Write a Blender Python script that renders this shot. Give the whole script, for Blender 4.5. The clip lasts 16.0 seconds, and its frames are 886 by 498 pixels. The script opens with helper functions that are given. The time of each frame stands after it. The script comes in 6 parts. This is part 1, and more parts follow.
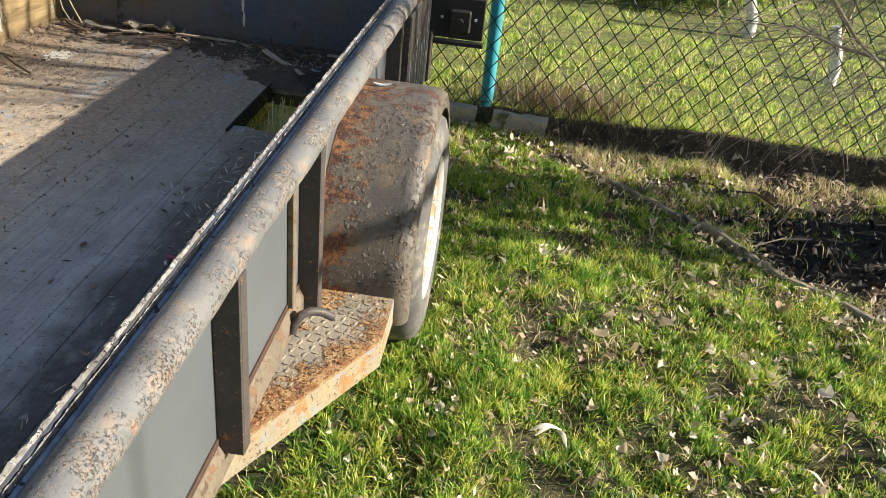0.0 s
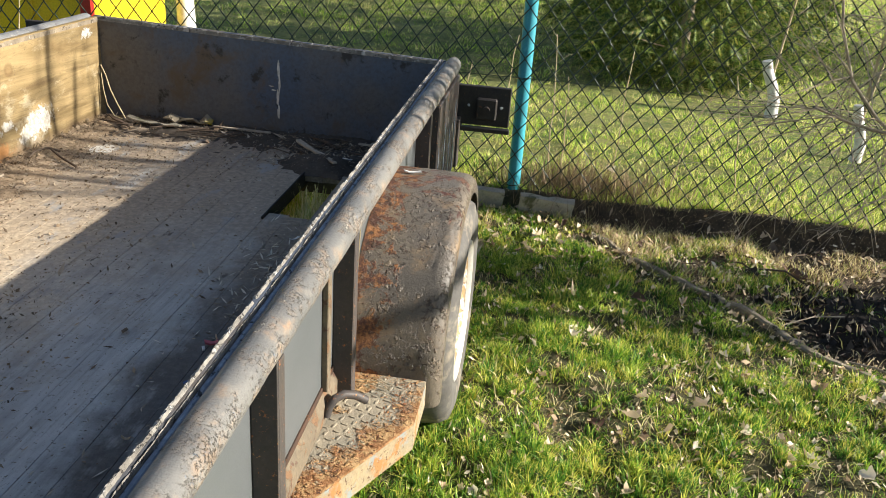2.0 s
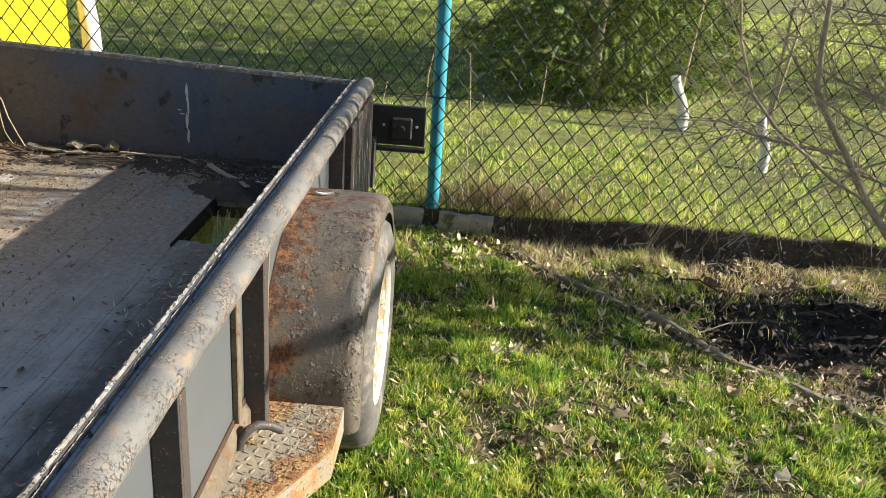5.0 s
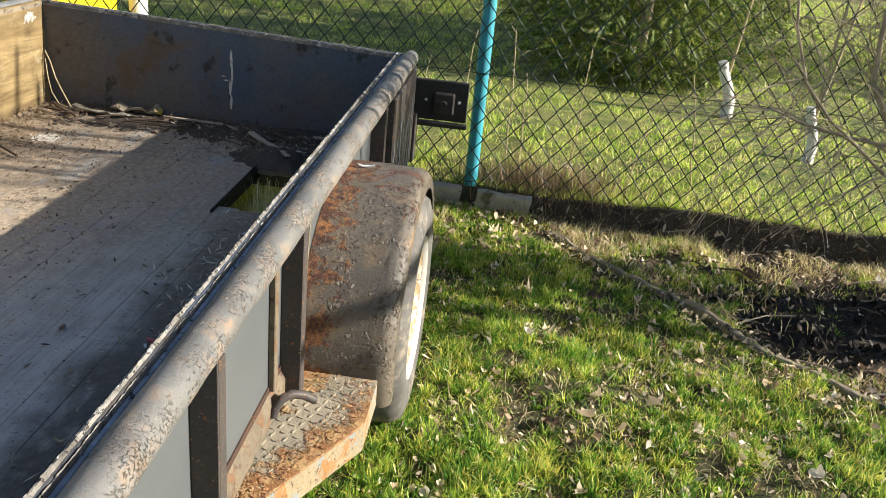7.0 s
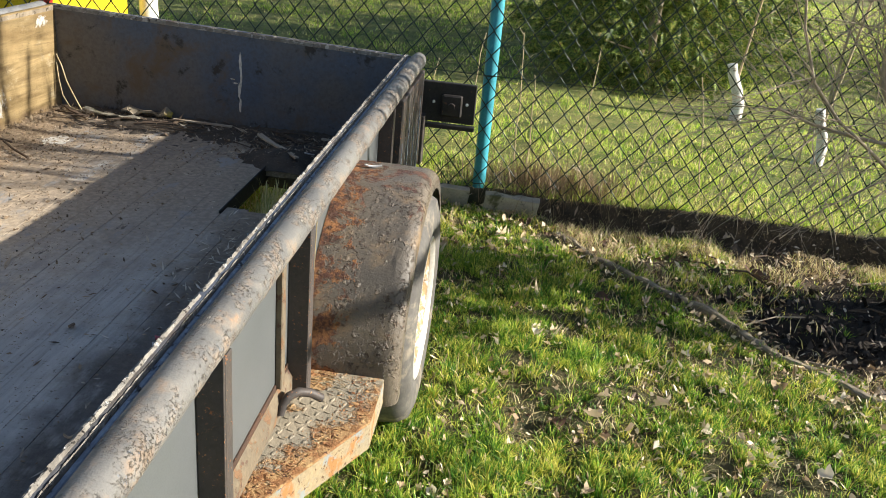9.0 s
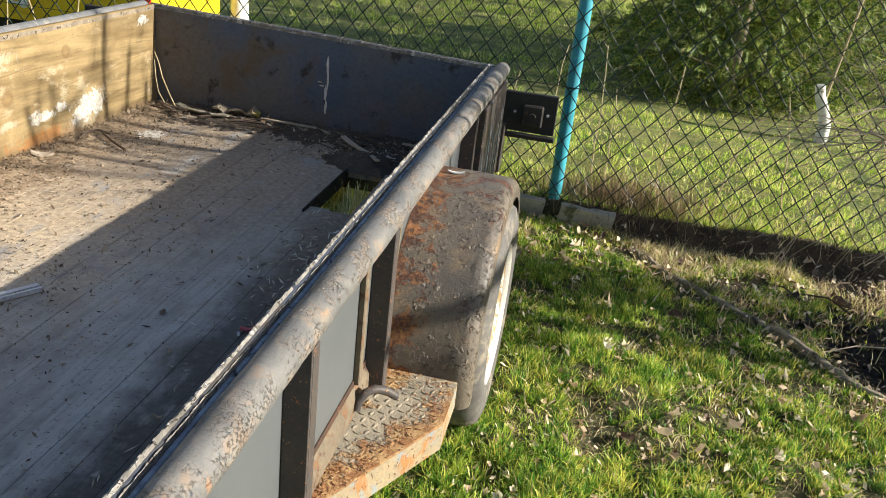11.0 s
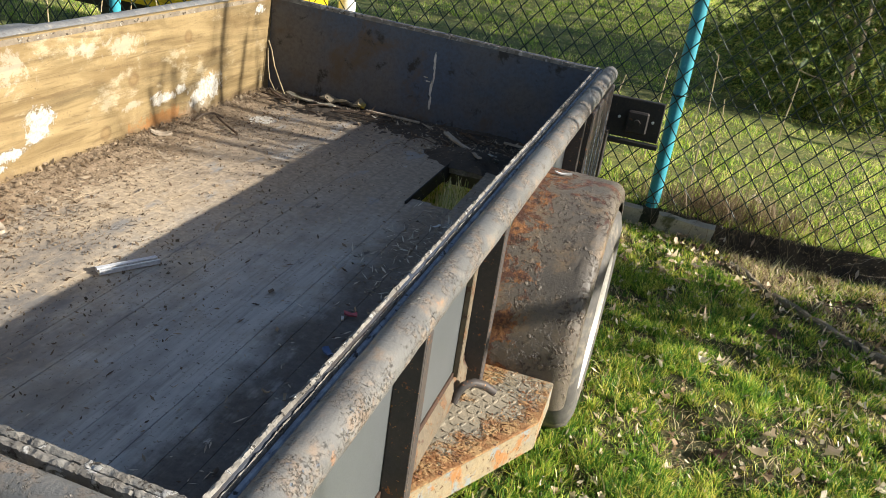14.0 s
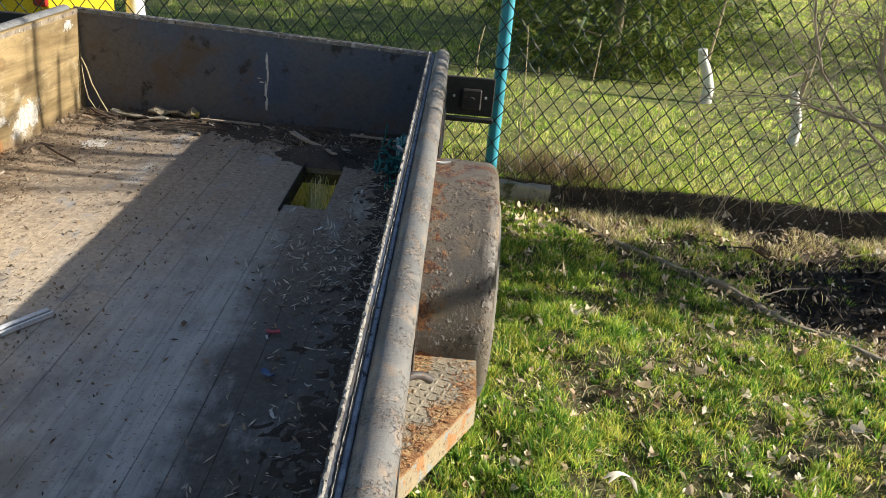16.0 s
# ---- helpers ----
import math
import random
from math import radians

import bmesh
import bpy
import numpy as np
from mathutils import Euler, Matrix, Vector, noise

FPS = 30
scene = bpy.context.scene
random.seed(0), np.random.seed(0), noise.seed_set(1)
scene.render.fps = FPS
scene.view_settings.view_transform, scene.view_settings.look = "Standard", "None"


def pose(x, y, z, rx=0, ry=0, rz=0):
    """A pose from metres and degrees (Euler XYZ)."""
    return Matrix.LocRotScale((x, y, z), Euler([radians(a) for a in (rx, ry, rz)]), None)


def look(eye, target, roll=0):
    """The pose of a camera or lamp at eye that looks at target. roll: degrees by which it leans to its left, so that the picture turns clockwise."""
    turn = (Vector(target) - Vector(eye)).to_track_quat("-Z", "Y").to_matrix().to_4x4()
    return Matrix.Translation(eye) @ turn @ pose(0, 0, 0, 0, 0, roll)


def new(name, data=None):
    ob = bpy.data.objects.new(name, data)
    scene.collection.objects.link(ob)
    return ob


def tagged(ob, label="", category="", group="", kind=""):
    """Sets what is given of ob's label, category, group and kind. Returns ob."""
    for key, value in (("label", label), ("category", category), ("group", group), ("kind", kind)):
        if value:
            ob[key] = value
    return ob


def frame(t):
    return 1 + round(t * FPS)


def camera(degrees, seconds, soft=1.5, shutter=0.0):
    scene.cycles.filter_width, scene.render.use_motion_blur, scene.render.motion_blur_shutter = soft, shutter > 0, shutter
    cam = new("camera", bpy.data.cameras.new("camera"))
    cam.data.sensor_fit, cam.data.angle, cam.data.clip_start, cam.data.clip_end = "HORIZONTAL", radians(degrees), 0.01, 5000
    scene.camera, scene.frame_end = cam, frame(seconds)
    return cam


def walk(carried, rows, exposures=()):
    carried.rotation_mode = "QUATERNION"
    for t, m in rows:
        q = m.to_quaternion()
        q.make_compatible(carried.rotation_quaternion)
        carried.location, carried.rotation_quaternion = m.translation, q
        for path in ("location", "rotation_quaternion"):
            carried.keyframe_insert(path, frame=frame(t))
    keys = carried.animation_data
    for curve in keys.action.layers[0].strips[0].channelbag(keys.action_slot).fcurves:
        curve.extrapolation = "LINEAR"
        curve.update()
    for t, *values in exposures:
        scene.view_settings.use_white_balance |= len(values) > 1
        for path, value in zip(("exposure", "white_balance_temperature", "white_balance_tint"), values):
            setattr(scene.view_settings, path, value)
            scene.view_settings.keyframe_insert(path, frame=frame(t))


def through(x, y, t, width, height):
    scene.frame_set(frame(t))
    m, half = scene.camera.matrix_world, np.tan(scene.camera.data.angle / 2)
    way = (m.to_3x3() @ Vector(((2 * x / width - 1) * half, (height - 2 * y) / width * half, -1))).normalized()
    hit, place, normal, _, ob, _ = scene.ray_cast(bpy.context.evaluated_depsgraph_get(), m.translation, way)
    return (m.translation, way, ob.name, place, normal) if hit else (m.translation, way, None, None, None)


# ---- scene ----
cam = camera(56.5, 16.0, 0.5)
PATH = [
    (0, (0.368, -0.179, 1.348), (0.262, 1.564, 0.372), 6.3),
    (0.5, (0.359, -0.181, 1.369), (0.215, 1.611, 0.492), 4.7),
    (1, (0.359, -0.199, 1.363), (0.19, 1.609, 0.524), 4.7),
    (1.5, (0.378, -0.202, 1.37), (0.224, 1.617, 0.552), 4.5),
    (2, (0.366, -0.212, 1.368), (0.166, 1.608, 0.562), 4.3),
    (2.5, (0.394, -0.201, 1.368), (0.351, 1.629, 0.561), 5.4),
    (3, (0.417, -0.188, 1.379), (0.456, 1.649, 0.589), 4.7),
    (3.5, (0.406, -0.188, 1.381), (0.454, 1.655, 0.605), 4.8),
    (3.7, (0.4, -0.189, 1.378), (0.453, 1.657, 0.611), 4.9),
    (5.8, (0.389, -0.182, 1.359), (0.295, 1.669, 0.608), 4.5),
    (6, (0.385, -0.182, 1.362), (0.283, 1.66, 0.59), 4.7),
    (6.5, (0.383, -0.179, 1.356), (0.285, 1.645, 0.541), 5.6),
    (7, (0.375, -0.172, 1.354), (0.275, 1.655, 0.547), 6.1),
    (7.5, (0.37, -0.173, 1.348), (0.263, 1.654, 0.54), 6.5),
    (8, (0.386, -0.174, 1.344), (0.281, 1.654, 0.539), 6.2),
    (10.3, (0.374, -0.195, 1.345), (0.202, 1.634, 0.555), 6.2),
    (10.5, (0.37, -0.197, 1.342), (0.169, 1.628, 0.549), 7.0),
    (11, (0.355, -0.212, 1.346), (0.071, 1.601, 0.551), 6.8),
    (11.5, (0.357, -0.209, 1.344), (0.06, 1.601, 0.547), 6.6),
    (12, (0.354, -0.212, 1.344), (0.054, 1.599, 0.55), 6.7),
    (12.5, (0.361, -0.209, 1.357), (0.065, 1.604, 0.565), 5.5),
    (13, (0.369, -0.208, 1.358), (0.08, 1.609, 0.574), 5.9),
    (13.5, (0.364, -0.209, 1.349), (0.054, 1.608, 0.574), 7.0),
    (14, (0.302, -0.242, 1.337), (-0.166, 1.522, 0.519), 8.3),
    (14.5, (0.197, -0.194, 1.343), (-0.325, 1.545, 0.504), 7.1),
    (15, (0.081, -0.144, 1.372), (-0.437, 1.597, 0.536), 4.8),
    (15.5, (0.052, -0.2, 1.381), (-0.35, 1.57, 0.541), 4.3),
    (16, (0.052, -0.336, 1.386), (0.066, 1.488, 0.567), 5.5),
]
walk(cam, [(t, look(eye, target, roll)) for t, eye, target, roll in PATH],
     [(0.0, 1.28), (8.0, 1.26), (10.5, 1.22), (12.0, 1.14), (13.5, 1.07), (14.2, 1.11), (15.0, 0.95), (15.5, 0.95), (16.0, 1.14)])

# ---- world, sun, exposure ----
SUN_UP, SUN_AZ = radians(23.1), radians(3.0)      # height over the horizon; angle from +x towards +y
SUN_DIR = Vector((math.cos(SUN_UP) * math.cos(SUN_AZ), math.cos(SUN_UP) * math.sin(SUN_AZ), math.sin(SUN_UP)))
world = bpy.data.worlds.new("sky")
scene.world = world
world.use_nodes = True
wn = world.node_tree
sky = wn.nodes.new("ShaderNodeTexSky")
sky.sky_type = "NISHITA"
sky.sun_disc = False
sky.sun_elevation = SUN_UP
sky.sun_rotation = radians(90) - SUN_AZ
wn.links.new(sky.outputs["Color"], wn.nodes["Background"].inputs["Color"])
wn.nodes["Background"].inputs["Strength"].default_value = 0.068
sun_data = bpy.data.lights.new("sun", "SUN")
sun_data.energy, sun_data.angle, sun_data.color = 5.0, radians(0.5), (1.0, 0.935, 0.83)
sun_ob = new("sun", sun_data)
sun_ob.rotation_euler = SUN_DIR.to_track_quat("Z", "Y").to_euler()

# ---- materials ----


class Mat:
    """A node material with short helpers."""

    def __init__(self, name, rough=0.8, metal=0.0, spec=0.3):
        self.m = bpy.data.materials.new(name)
        self.m.use_nodes = True
        self.t = self.m.node_tree
        self.b = self.t.nodes["Principled BSDF"]
        self.b.inputs["Roughness"].default_value = rough
        self.b.inputs["Metallic"].default_value = metal
        self.b.inputs["Specular IOR Level"].default_value = spec
        self.co = self.t.nodes.new("ShaderNodeTexCoord").outputs["Object"]

    def put(self, value, socket):
        if hasattr(value, "is_output"):
            self.t.links.new(value, socket)
        else:
            socket.default_value = value if not isinstance(value, tuple) or len(value) == 4 or socket.type == "VECTOR" else (*value, 1)

    def mapped(self, scale, offset=(0, 0, 0)):
        n = self.t.nodes.new("ShaderNodeMapping")
        self.put(self.co, n.inputs["Vector"])
        n.inputs["Scale"].default_value = scale
        n.inputs["Location"].default_value = offset
        return n.outputs["Vector"]

    def noise(self, scale, detail=4, rough=0.6, vec=None, warp=0.0):
        n = self.t.nodes.new("ShaderNodeTexNoise")
        self.put(vec or self.co, n.inputs["Vector"])
        n.inputs["Scale"].default_value, n.inputs["Detail"].default_value = scale, detail
        n.inputs["Roughness"].default_value, n.inputs["Distortion"].default_value = rough, warp
        return n.outputs["Fac"]

    def step(self, fac, lo, hi):
        n = self.t.nodes.new("ShaderNodeMapRange")
        n.interpolation_type = "SMOOTHSTEP"
        self.put(fac, n.inputs["Value"])
        n.inputs["From Min"].default_value, n.inputs["From Max"].default_value = lo, hi
        return n.outputs["Result"]

    def math(self, op, a, b=0.0):
        n = self.t.nodes.new("ShaderNodeMath")
        n.operation = op
        self.put(a, n.inputs[0]), self.put(b, n.inputs[1])
        return n.outputs[0]

    def mix(self, fac, a, b, blend="MIX"):
        n = self.t.nodes.new("ShaderNodeMix")
        n.data_type, n.blend_type = "RGBA", blend
        self.put(fac, n.inputs[0]), self.put(a, n.inputs[6]), self.put(b, n.inputs[7])
        return n.outputs[2]

    def axis(self, k):
        n = self.t.nodes.new("ShaderNodeSeparateXYZ")
        self.put(self.co, n.inputs[0])
        return n.outputs[k]

    def rnd(self):
        return self.t.nodes.new("ShaderNodeObjectInfo").outputs["Random"]

    def island(self):
        return self.t.nodes.new("ShaderNodeNewGeometry").outputs["Random Per Island"]

    def bump(self, height, strength=0.5, dist=0.003):
        n = self.t.nodes.new("ShaderNodeBump")
        n.inputs["Strength"].default_value, n.inputs["Distance"].default_value = strength, dist
        self.put(height, n.inputs["Height"])
        old = self.b.inputs["Normal"].links
        if old:
            self.t.links.new(old[0].from_socket, n.inputs["Normal"])
        self.t.links.new(n.outputs["Normal"], self.b.inputs["Normal"])

    def done(self, color, rough=None):
        self.put(color, self.b.inputs["Base Color"])
        if rough is not None:
            self.put(rough, self.b.inputs["Roughness"])
        return self.m


def weathered(name, c1, c2, scale=8, spots=(), rough=0.75, metal=0.0, bump=0.4, grain=120, dist=0.003):
    m = Mat(name, rough, metal)
    col = m.mix(m.step(m.noise(scale, 5), 0.35, 0.65), c1, c2)
    fine = m.noise(grain, 3, 0.7)
    col = m.mix(m.math("MULTIPLY", m.step(fine, 0.35, 0.75), 0.45), col, tuple(v * 0.45 for v in c1))
    high = m.math("MULTIPLY", fine, 0.5)
    for k, (c, sc, lo, hi, lift) in enumerate(spots):
        f = m.step(m.noise(sc, 6, 0.68, m.mapped((1, 1, 1), (3.1 * k + 1, 1.7 * k, 0.9 * k)), 0.3), lo, hi)
        col = m.mix(f, col, c)
        high = m.math("ADD", high, m.math("MULTIPLY", f, lift))
    m.bump(high, bump, dist)
    return m.done(col)


RUST, RUST2, DARKRUST = (0.30, 0.115, 0.04), (0.42, 0.20, 0.075), (0.085, 0.035, 0.02)


def rail_mat():
    """Smooth grey paint with tan worn zones and clusters of dark chipped flakes."""
    m = Mat("rail_paint", 0.55)
    col = m.mix(m.step(m.noise(7, 5), 0.35, 0.65), (0.114, 0.114, 0.111), (0.164, 0.160, 0.150))
    col = m.mix(m.math("MULTIPLY", m.step(m.noise(260, 3, 0.7), 0.4, 0.7), 0.25), col, (0.12, 0.115, 0.11))
    tan = m.step(m.noise(12, 6, 0.7, m.mapped((1, 0.7, 1), (2, 5, 1))), 0.50, 0.64)
    col = m.mix(m.math("MULTIPLY", m.math("MAXIMUM", tan, m.step(m.noise(13, 6, 0.72, m.mapped((1, 0.8, 1), (7, 1, 4))), 0.47, 0.60)), 0.62), col, m.mix(m.step(m.noise(50, 5, 0.7), 0.4, 0.6), (0.235, 0.215, 0.185), (0.28, 0.20, 0.135)))
    zone = m.step(m.noise(13, 6, 0.72, m.mapped((1, 0.8, 1), (7, 1, 4))), 0.465, 0.57)
    flake = m.step(m.noise(210, 5, 0.74, None, 0.4), 0.535, 0.58)
    chip = m.math("MULTIPLY", zone, flake)
    col = m.mix(m.math("MULTIPLY", chip, 0.62), col, (0.070, 0.062, 0.056))
    pale = m.math("MULTIPLY", zone, m.step(m.noise(95, 5, 0.7, m.mapped((1, 1, 1), (3, 8, 2))), 0.58, 0.63))
    col = m.mix(pale, col, (0.36, 0.33, 0.28))
    orange = m.step(m.noise(17, 6, 0.72, m.mapped((1, 1, 1), (11, 3, 6))), 0.62, 0.68)
    col = m.mix(m.math("MULTIPLY", orange, 0.7), col, (0.31, 0.165, 0.085))
    bluish = m.math("MULTIPLY", zone, m.step(m.noise(80, 5, 0.7, m.mapped((1, 1, 1), (6, 2, 9))), 0.60, 0.65))
    col = m.mix(m.math("MULTIPLY", bluish, 0.8), col, (0.12, 0.155, 0.20))
    dots = m.step(m.noise(210, 3, 0.6, m.mapped((1, 1, 1), (1, 9, 3))), 0.66, 0.70)
    col = m.mix(m.math("MULTIPLY", dots, 0.7), col, (0.07, 0.055, 0.045))
    h = m.math("SUBTRACT", m.math("ADD", pale, m.math("MULTIPLY", m.noise(160, 4, 0.7), 0.35)), m.math("MULTIPLY", chip, 0.9))
    m.bump(h, 1.0, 0.004)
    return m.done(col, m.math("ADD", 0.5, m.math("MULTIPLY", zone, 0.25)))


m_tube = rail_mat()


m_greyrail = weathered("worn_grey_rail_paint", (0.145, 0.148, 0.150), (0.19, 0.19, 0.188), 9, [((0.25, 0.235, 0.205), 30, 0.56, 0.66, 0.2), ((0.085, 0.075, 0.068), 60, 0.60, 0.66, -0.4)], 0.6, bump=0.4)
m_oldedge = weathered("dirty_ply_edge", (0.26, 0.215, 0.155), (0.17, 0.14, 0.105), 24, [((0.40, 0.37, 0.31), 45, 0.60, 0.66, 0.4), ((0.07, 0.055, 0.04), 60, 0.58, 0.63, -0.8)], 0.9, bump=0.9)


def fender_mat():
    """Dull grey paint, blistered in patches, rust breaking out along the inner edge and the crown."""
    m = Mat("blistered_fender_paint", 0.55)
    col = m.mix(m.step(m.noise(5, 5), 0.35, 0.65), (0.100, 0.089, 0.076), (0.152, 0.126, 0.096))
    col = m.mix(m.math("MULTIPLY", m.step(m.noise(180, 4, 0.7), 0.45, 0.7), 0.5), col, (0.075, 0.068, 0.060))
    warm = m.step(m.noise(6, 6, 0.7, m.mapped((1, 1, 1), (3, 6, 2))), 0.52, 0.66)
    col = m.mix(m.math("MULTIPLY", warm, 0.55), col, (0.30, 0.20, 0.11))
    x = m.axis(0)
    inner = m.math("MULTIPLY", m.math("SUBTRACT", 0.79, m.math("ABSOLUTE", x)), 2.4)
    rust = m.math("ADD", m.noise(14, 7, 0.74, None, 0.4), m.math("MAXIMUM", inner, -0.13))
    f1 = m.step(rust, 0.53, 0.58)
    ru = m.mix(m.step(m.noise(38, 6, 0.72), 0.42, 0.60), (0.085, 0.036, 0.024), (0.30, 0.135, 0.052))
    col = m.mix(m.math("MULTIPLY", f1, 0.95), col, ru)
    zone = m.step(m.noise(8, 5, 0.7, m.mapped((1, 1, 1), (6, 1, 8))), 0.42, 0.60)
    spots = m.math("MULTIPLY", zone, m.step(m.noise(62, 3, 0.55, m.mapped((1, 1, 1), (2, 7, 1))), 0.56, 0.66))
    col = m.mix(m.math("MULTIPLY", spots, 0.6), col, m.mix(m.step(m.noise(60, 4), 0.4, 0.6), (0.11, 0.08, 0.06), (0.27, 0.21, 0.15)))
    pits = m.math("MULTIPLY", zone, m.step(m.noise(75, 6, 0.72, m.mapped((1, 1, 1), (4, 2, 1))), 0.545, 0.585))
    col = m.mix(m.math("MULTIPLY", pits, 0.85), col, (0.052, 0.036, 0.028))
    crown = m.math("MULTIPLY", m.math("SUBTRACT", m.axis(2), 0.62), 1.6)
    flake = m.step(m.math("ADD", m.noise(12, 7, 0.75, m.mapped((1, 1, 1), (9, 3, 5)), 0.8), m.math("MINIMUM", m.math("MAXIMUM", crown, -0.06), 0.05)), 0.585, 0.60)
    col = m.mix(flake, col, m.mix(m.step(m.noise(50, 5, 0.7), 0.45, 0.6), (0.085, 0.040, 0.030), (0.20, 0.095, 0.055)))
    h = m.math("ADD", m.math("MULTIPLY", spots, 0.9), m.math("MULTIPLY", m.noise(100, 6, 0.75), m.math("ADD", 0.35, m.math("MULTIPLY", f1, 0.9))))
    h = m.math("SUBTRACT", m.math("SUBTRACT", h, m.math("MULTIPLY", pits, 0.7)), m.math("MULTIPLY", flake, 0.9))
    m.bump(h, 1.0, 0.005)
    return m.done(col, m.math("ADD", 0.42, m.math("MULTIPLY", f1, 0.4)))


def plate_mat():
    """Chequer plate: olive-grey middle, scaly rust towards the edges."""
    m = Mat("rusty_checker_plate", 0.75)
    col = m.mix(m.step(m.noise(14, 5), 0.35, 0.65), (0.24, 0.215, 0.165), (0.32, 0.275, 0.20))
    edge = m.math("ABSOLUTE", m.math("SUBTRACT", m.math("ADD", m.math("MULTIPLY", m.axis(0), 0.87), m.math("MULTIPLY", m.axis(1), -0.46)), 0.890))
    f = m.step(m.math("ADD", m.math("MULTIPLY", edge, 4.0), m.noise(16, 7, 0.72)), 0.66, 0.80)
    ru = m.mix(m.step(m.noise(34, 6, 0.7), 0.4, 0.62), (0.27, 0.125, 0.05), (0.44, 0.28, 0.13))
    ru = m.mix(m.step(m.noise(55, 5, 0.7), 0.59, 0.64), ru, (0.09, 0.042, 0.025))
    ru = m.mix(m.step(m.noise(28, 5, 0.7, m.mapped((1, 1, 1), (5, 2, 1))), 0.60, 0.66), ru, (0.36, 0.31, 0.20))
    col = m.mix(f, col, ru)
    m.bump(m.math("ADD", m.math("MULTIPLY", m.noise(70, 6, 0.75), m.math("ADD", f, 0.15)), m.math("MULTIPLY", m.noise(240, 3), 0.3)), 1.0, 0.007)
    return m.done(col)


m_fender, m_step = fender_mat(), plate_mat()
m_skirt = weathered("faded_step_edge", (0.30, 0.235, 0.14), (0.25, 0.215, 0.15), 14,
                    [((0.21, 0.23, 0.225), 17, 0.54, 0.62, 0.1), ((0.30, 0.145, 0.055), 20, 0.53, 0.62, 0.4), ((0.10, 0.055, 0.032), 80, 0.58, 0.63, -0.4)], 0.8, bump=0.5)
m_bracket = weathered("dark_bracket_paint", (0.075, 0.062, 0.055), (0.055, 0.05, 0.048), 14,
                      [(RUST, 60, 0.62, 0.66, 0.6), (RUST2, 150, 0.64, 0.67, 0.8)], 0.55, bump=0.5)
m_frame = weathered("rusty_frame_paint", (0.17, 0.135, 0.09), (0.12, 0.098, 0.07), 14,
                    [((0.15, 0.085, 0.045), 26, 0.55, 0.62, 0.5), ((0.09, 0.05, 0.035), 40, 0.58, 0.64, 0.3)], 0.75, bump=0.7)
m_seam = weathered("rusted_seam", (0.075, 0.040, 0.026), (0.045, 0.030, 0.022), 18, [((0.20, 0.095, 0.045), 40, 0.58, 0.64, 0.6)], 0.85, bump=0.9)
m_panel = weathered("grey_side_panel_paint", (0.105, 0.113, 0.117), (0.09, 0.098, 0.10), 3,
                    [((0.21, 0.205, 0.19), 60, 0.70, 0.74, 0.1)], 0.42, bump=0.03, grain=400)
m_black = weathered("dull_black", (0.022, 0.021, 0.02), (0.03, 0.028, 0.026), 20, [((0.07, 0.06, 0.05), 14, 0.55, 0.7, 0.0)], 0.6, bump=0.3)
m_tyre = weathered("dusty_tyre_rubber", (0.13, 0.124, 0.112), (0.085, 0.08, 0.074), 14, [((0.23, 0.20, 0.155), 9, 0.52, 0.65, 0.1)], 0.8, bump=0.3)
m_rim = weathered("silver_rim", (0.56, 0.54, 0.50), (0.44, 0.43, 0.40), 18, [((0.45, 0.30, 0.10), 15, 0.60, 0.66, 0.3)], 0.5, 0.15, bump=0.2)
m_dish = weathered("rusted_rim_dish", (0.36, 0.26, 0.13), (0.26, 0.18, 0.10), 14, [((0.56, 0.53, 0.47), 12, 0.50, 0.58, 0.2), ((0.16, 0.09, 0.05), 40, 0.58, 0.64, -0.3)], 0.7, bump=0.5)
m_lamp = weathered("dark_lamp_board", (0.028, 0.026, 0.025), (0.042, 0.036, 0.032), 12, [((0.11, 0.06, 0.035), 40, 0.62, 0.68, 0.3)], 0.6, bump=0.4)
m_far = weathered("dark_stained_board", (0.122, 0.112, 0.102), (0.074, 0.098, 0.140), 2.6,
                  [((0.105, 0.078, 0.052), 5, 0.50, 0.70, 0.1), ((0.035, 0.032, 0.030), 9, 0.56, 0.66, 0.0), ((0.20, 0.19, 0.17), 70, 0.705, 0.74, 0.2)], 0.62, bump=0.35, grain=70)
m_edge = weathered("peeled_ply_edge", (0.27, 0.255, 0.225), (0.15, 0.135, 0.115), 30,
                   [((0.42, 0.41, 0.385), 40, 0.55, 0.61, 0.5), ((0.08, 0.07, 0.06), 70, 0.58, 0.62, -0.9)], 0.85, bump=1.0, grain=150, dist=0.005)
m_strip = weathered("torn_seal_strip", (0.36, 0.41, 0.48), (0.22, 0.25, 0.30), 40, [((0.04, 0.04, 0.045), 70, 0.57, 0.62, -0.8), ((0.36, 0.38, 0.40), 50, 0.60, 0.66, 0.4)], 0.7, bump=0.9)
m_white = weathered("white_flaking_paint", (0.62, 0.60, 0.55), (0.52, 0.48, 0.41), 30, [((0.36, 0.28, 0.17), 45, 0.56, 0.62, -0.3)], 0.85, bump=0.6)
m_post = weathered("turquoise_post_paint", (0.05, 0.34, 0.42), (0.06, 0.29, 0.37), 6, [((0.10, 0.38, 0.42), 25, 0.6, 0.7, 0.1), ((0.12, 0.08, 0.05), 40, 0.69, 0.73, 0.2)],
                   0.45, bump=0.15)
m_wire = weathered("green_fence_wire", (0.018, 0.035, 0.022), (0.028, 0.045, 0.03), 40, [((0.09, 0.06, 0.04), 18, 0.62, 0.7, 0.1)], 0.5, bump=0.1)
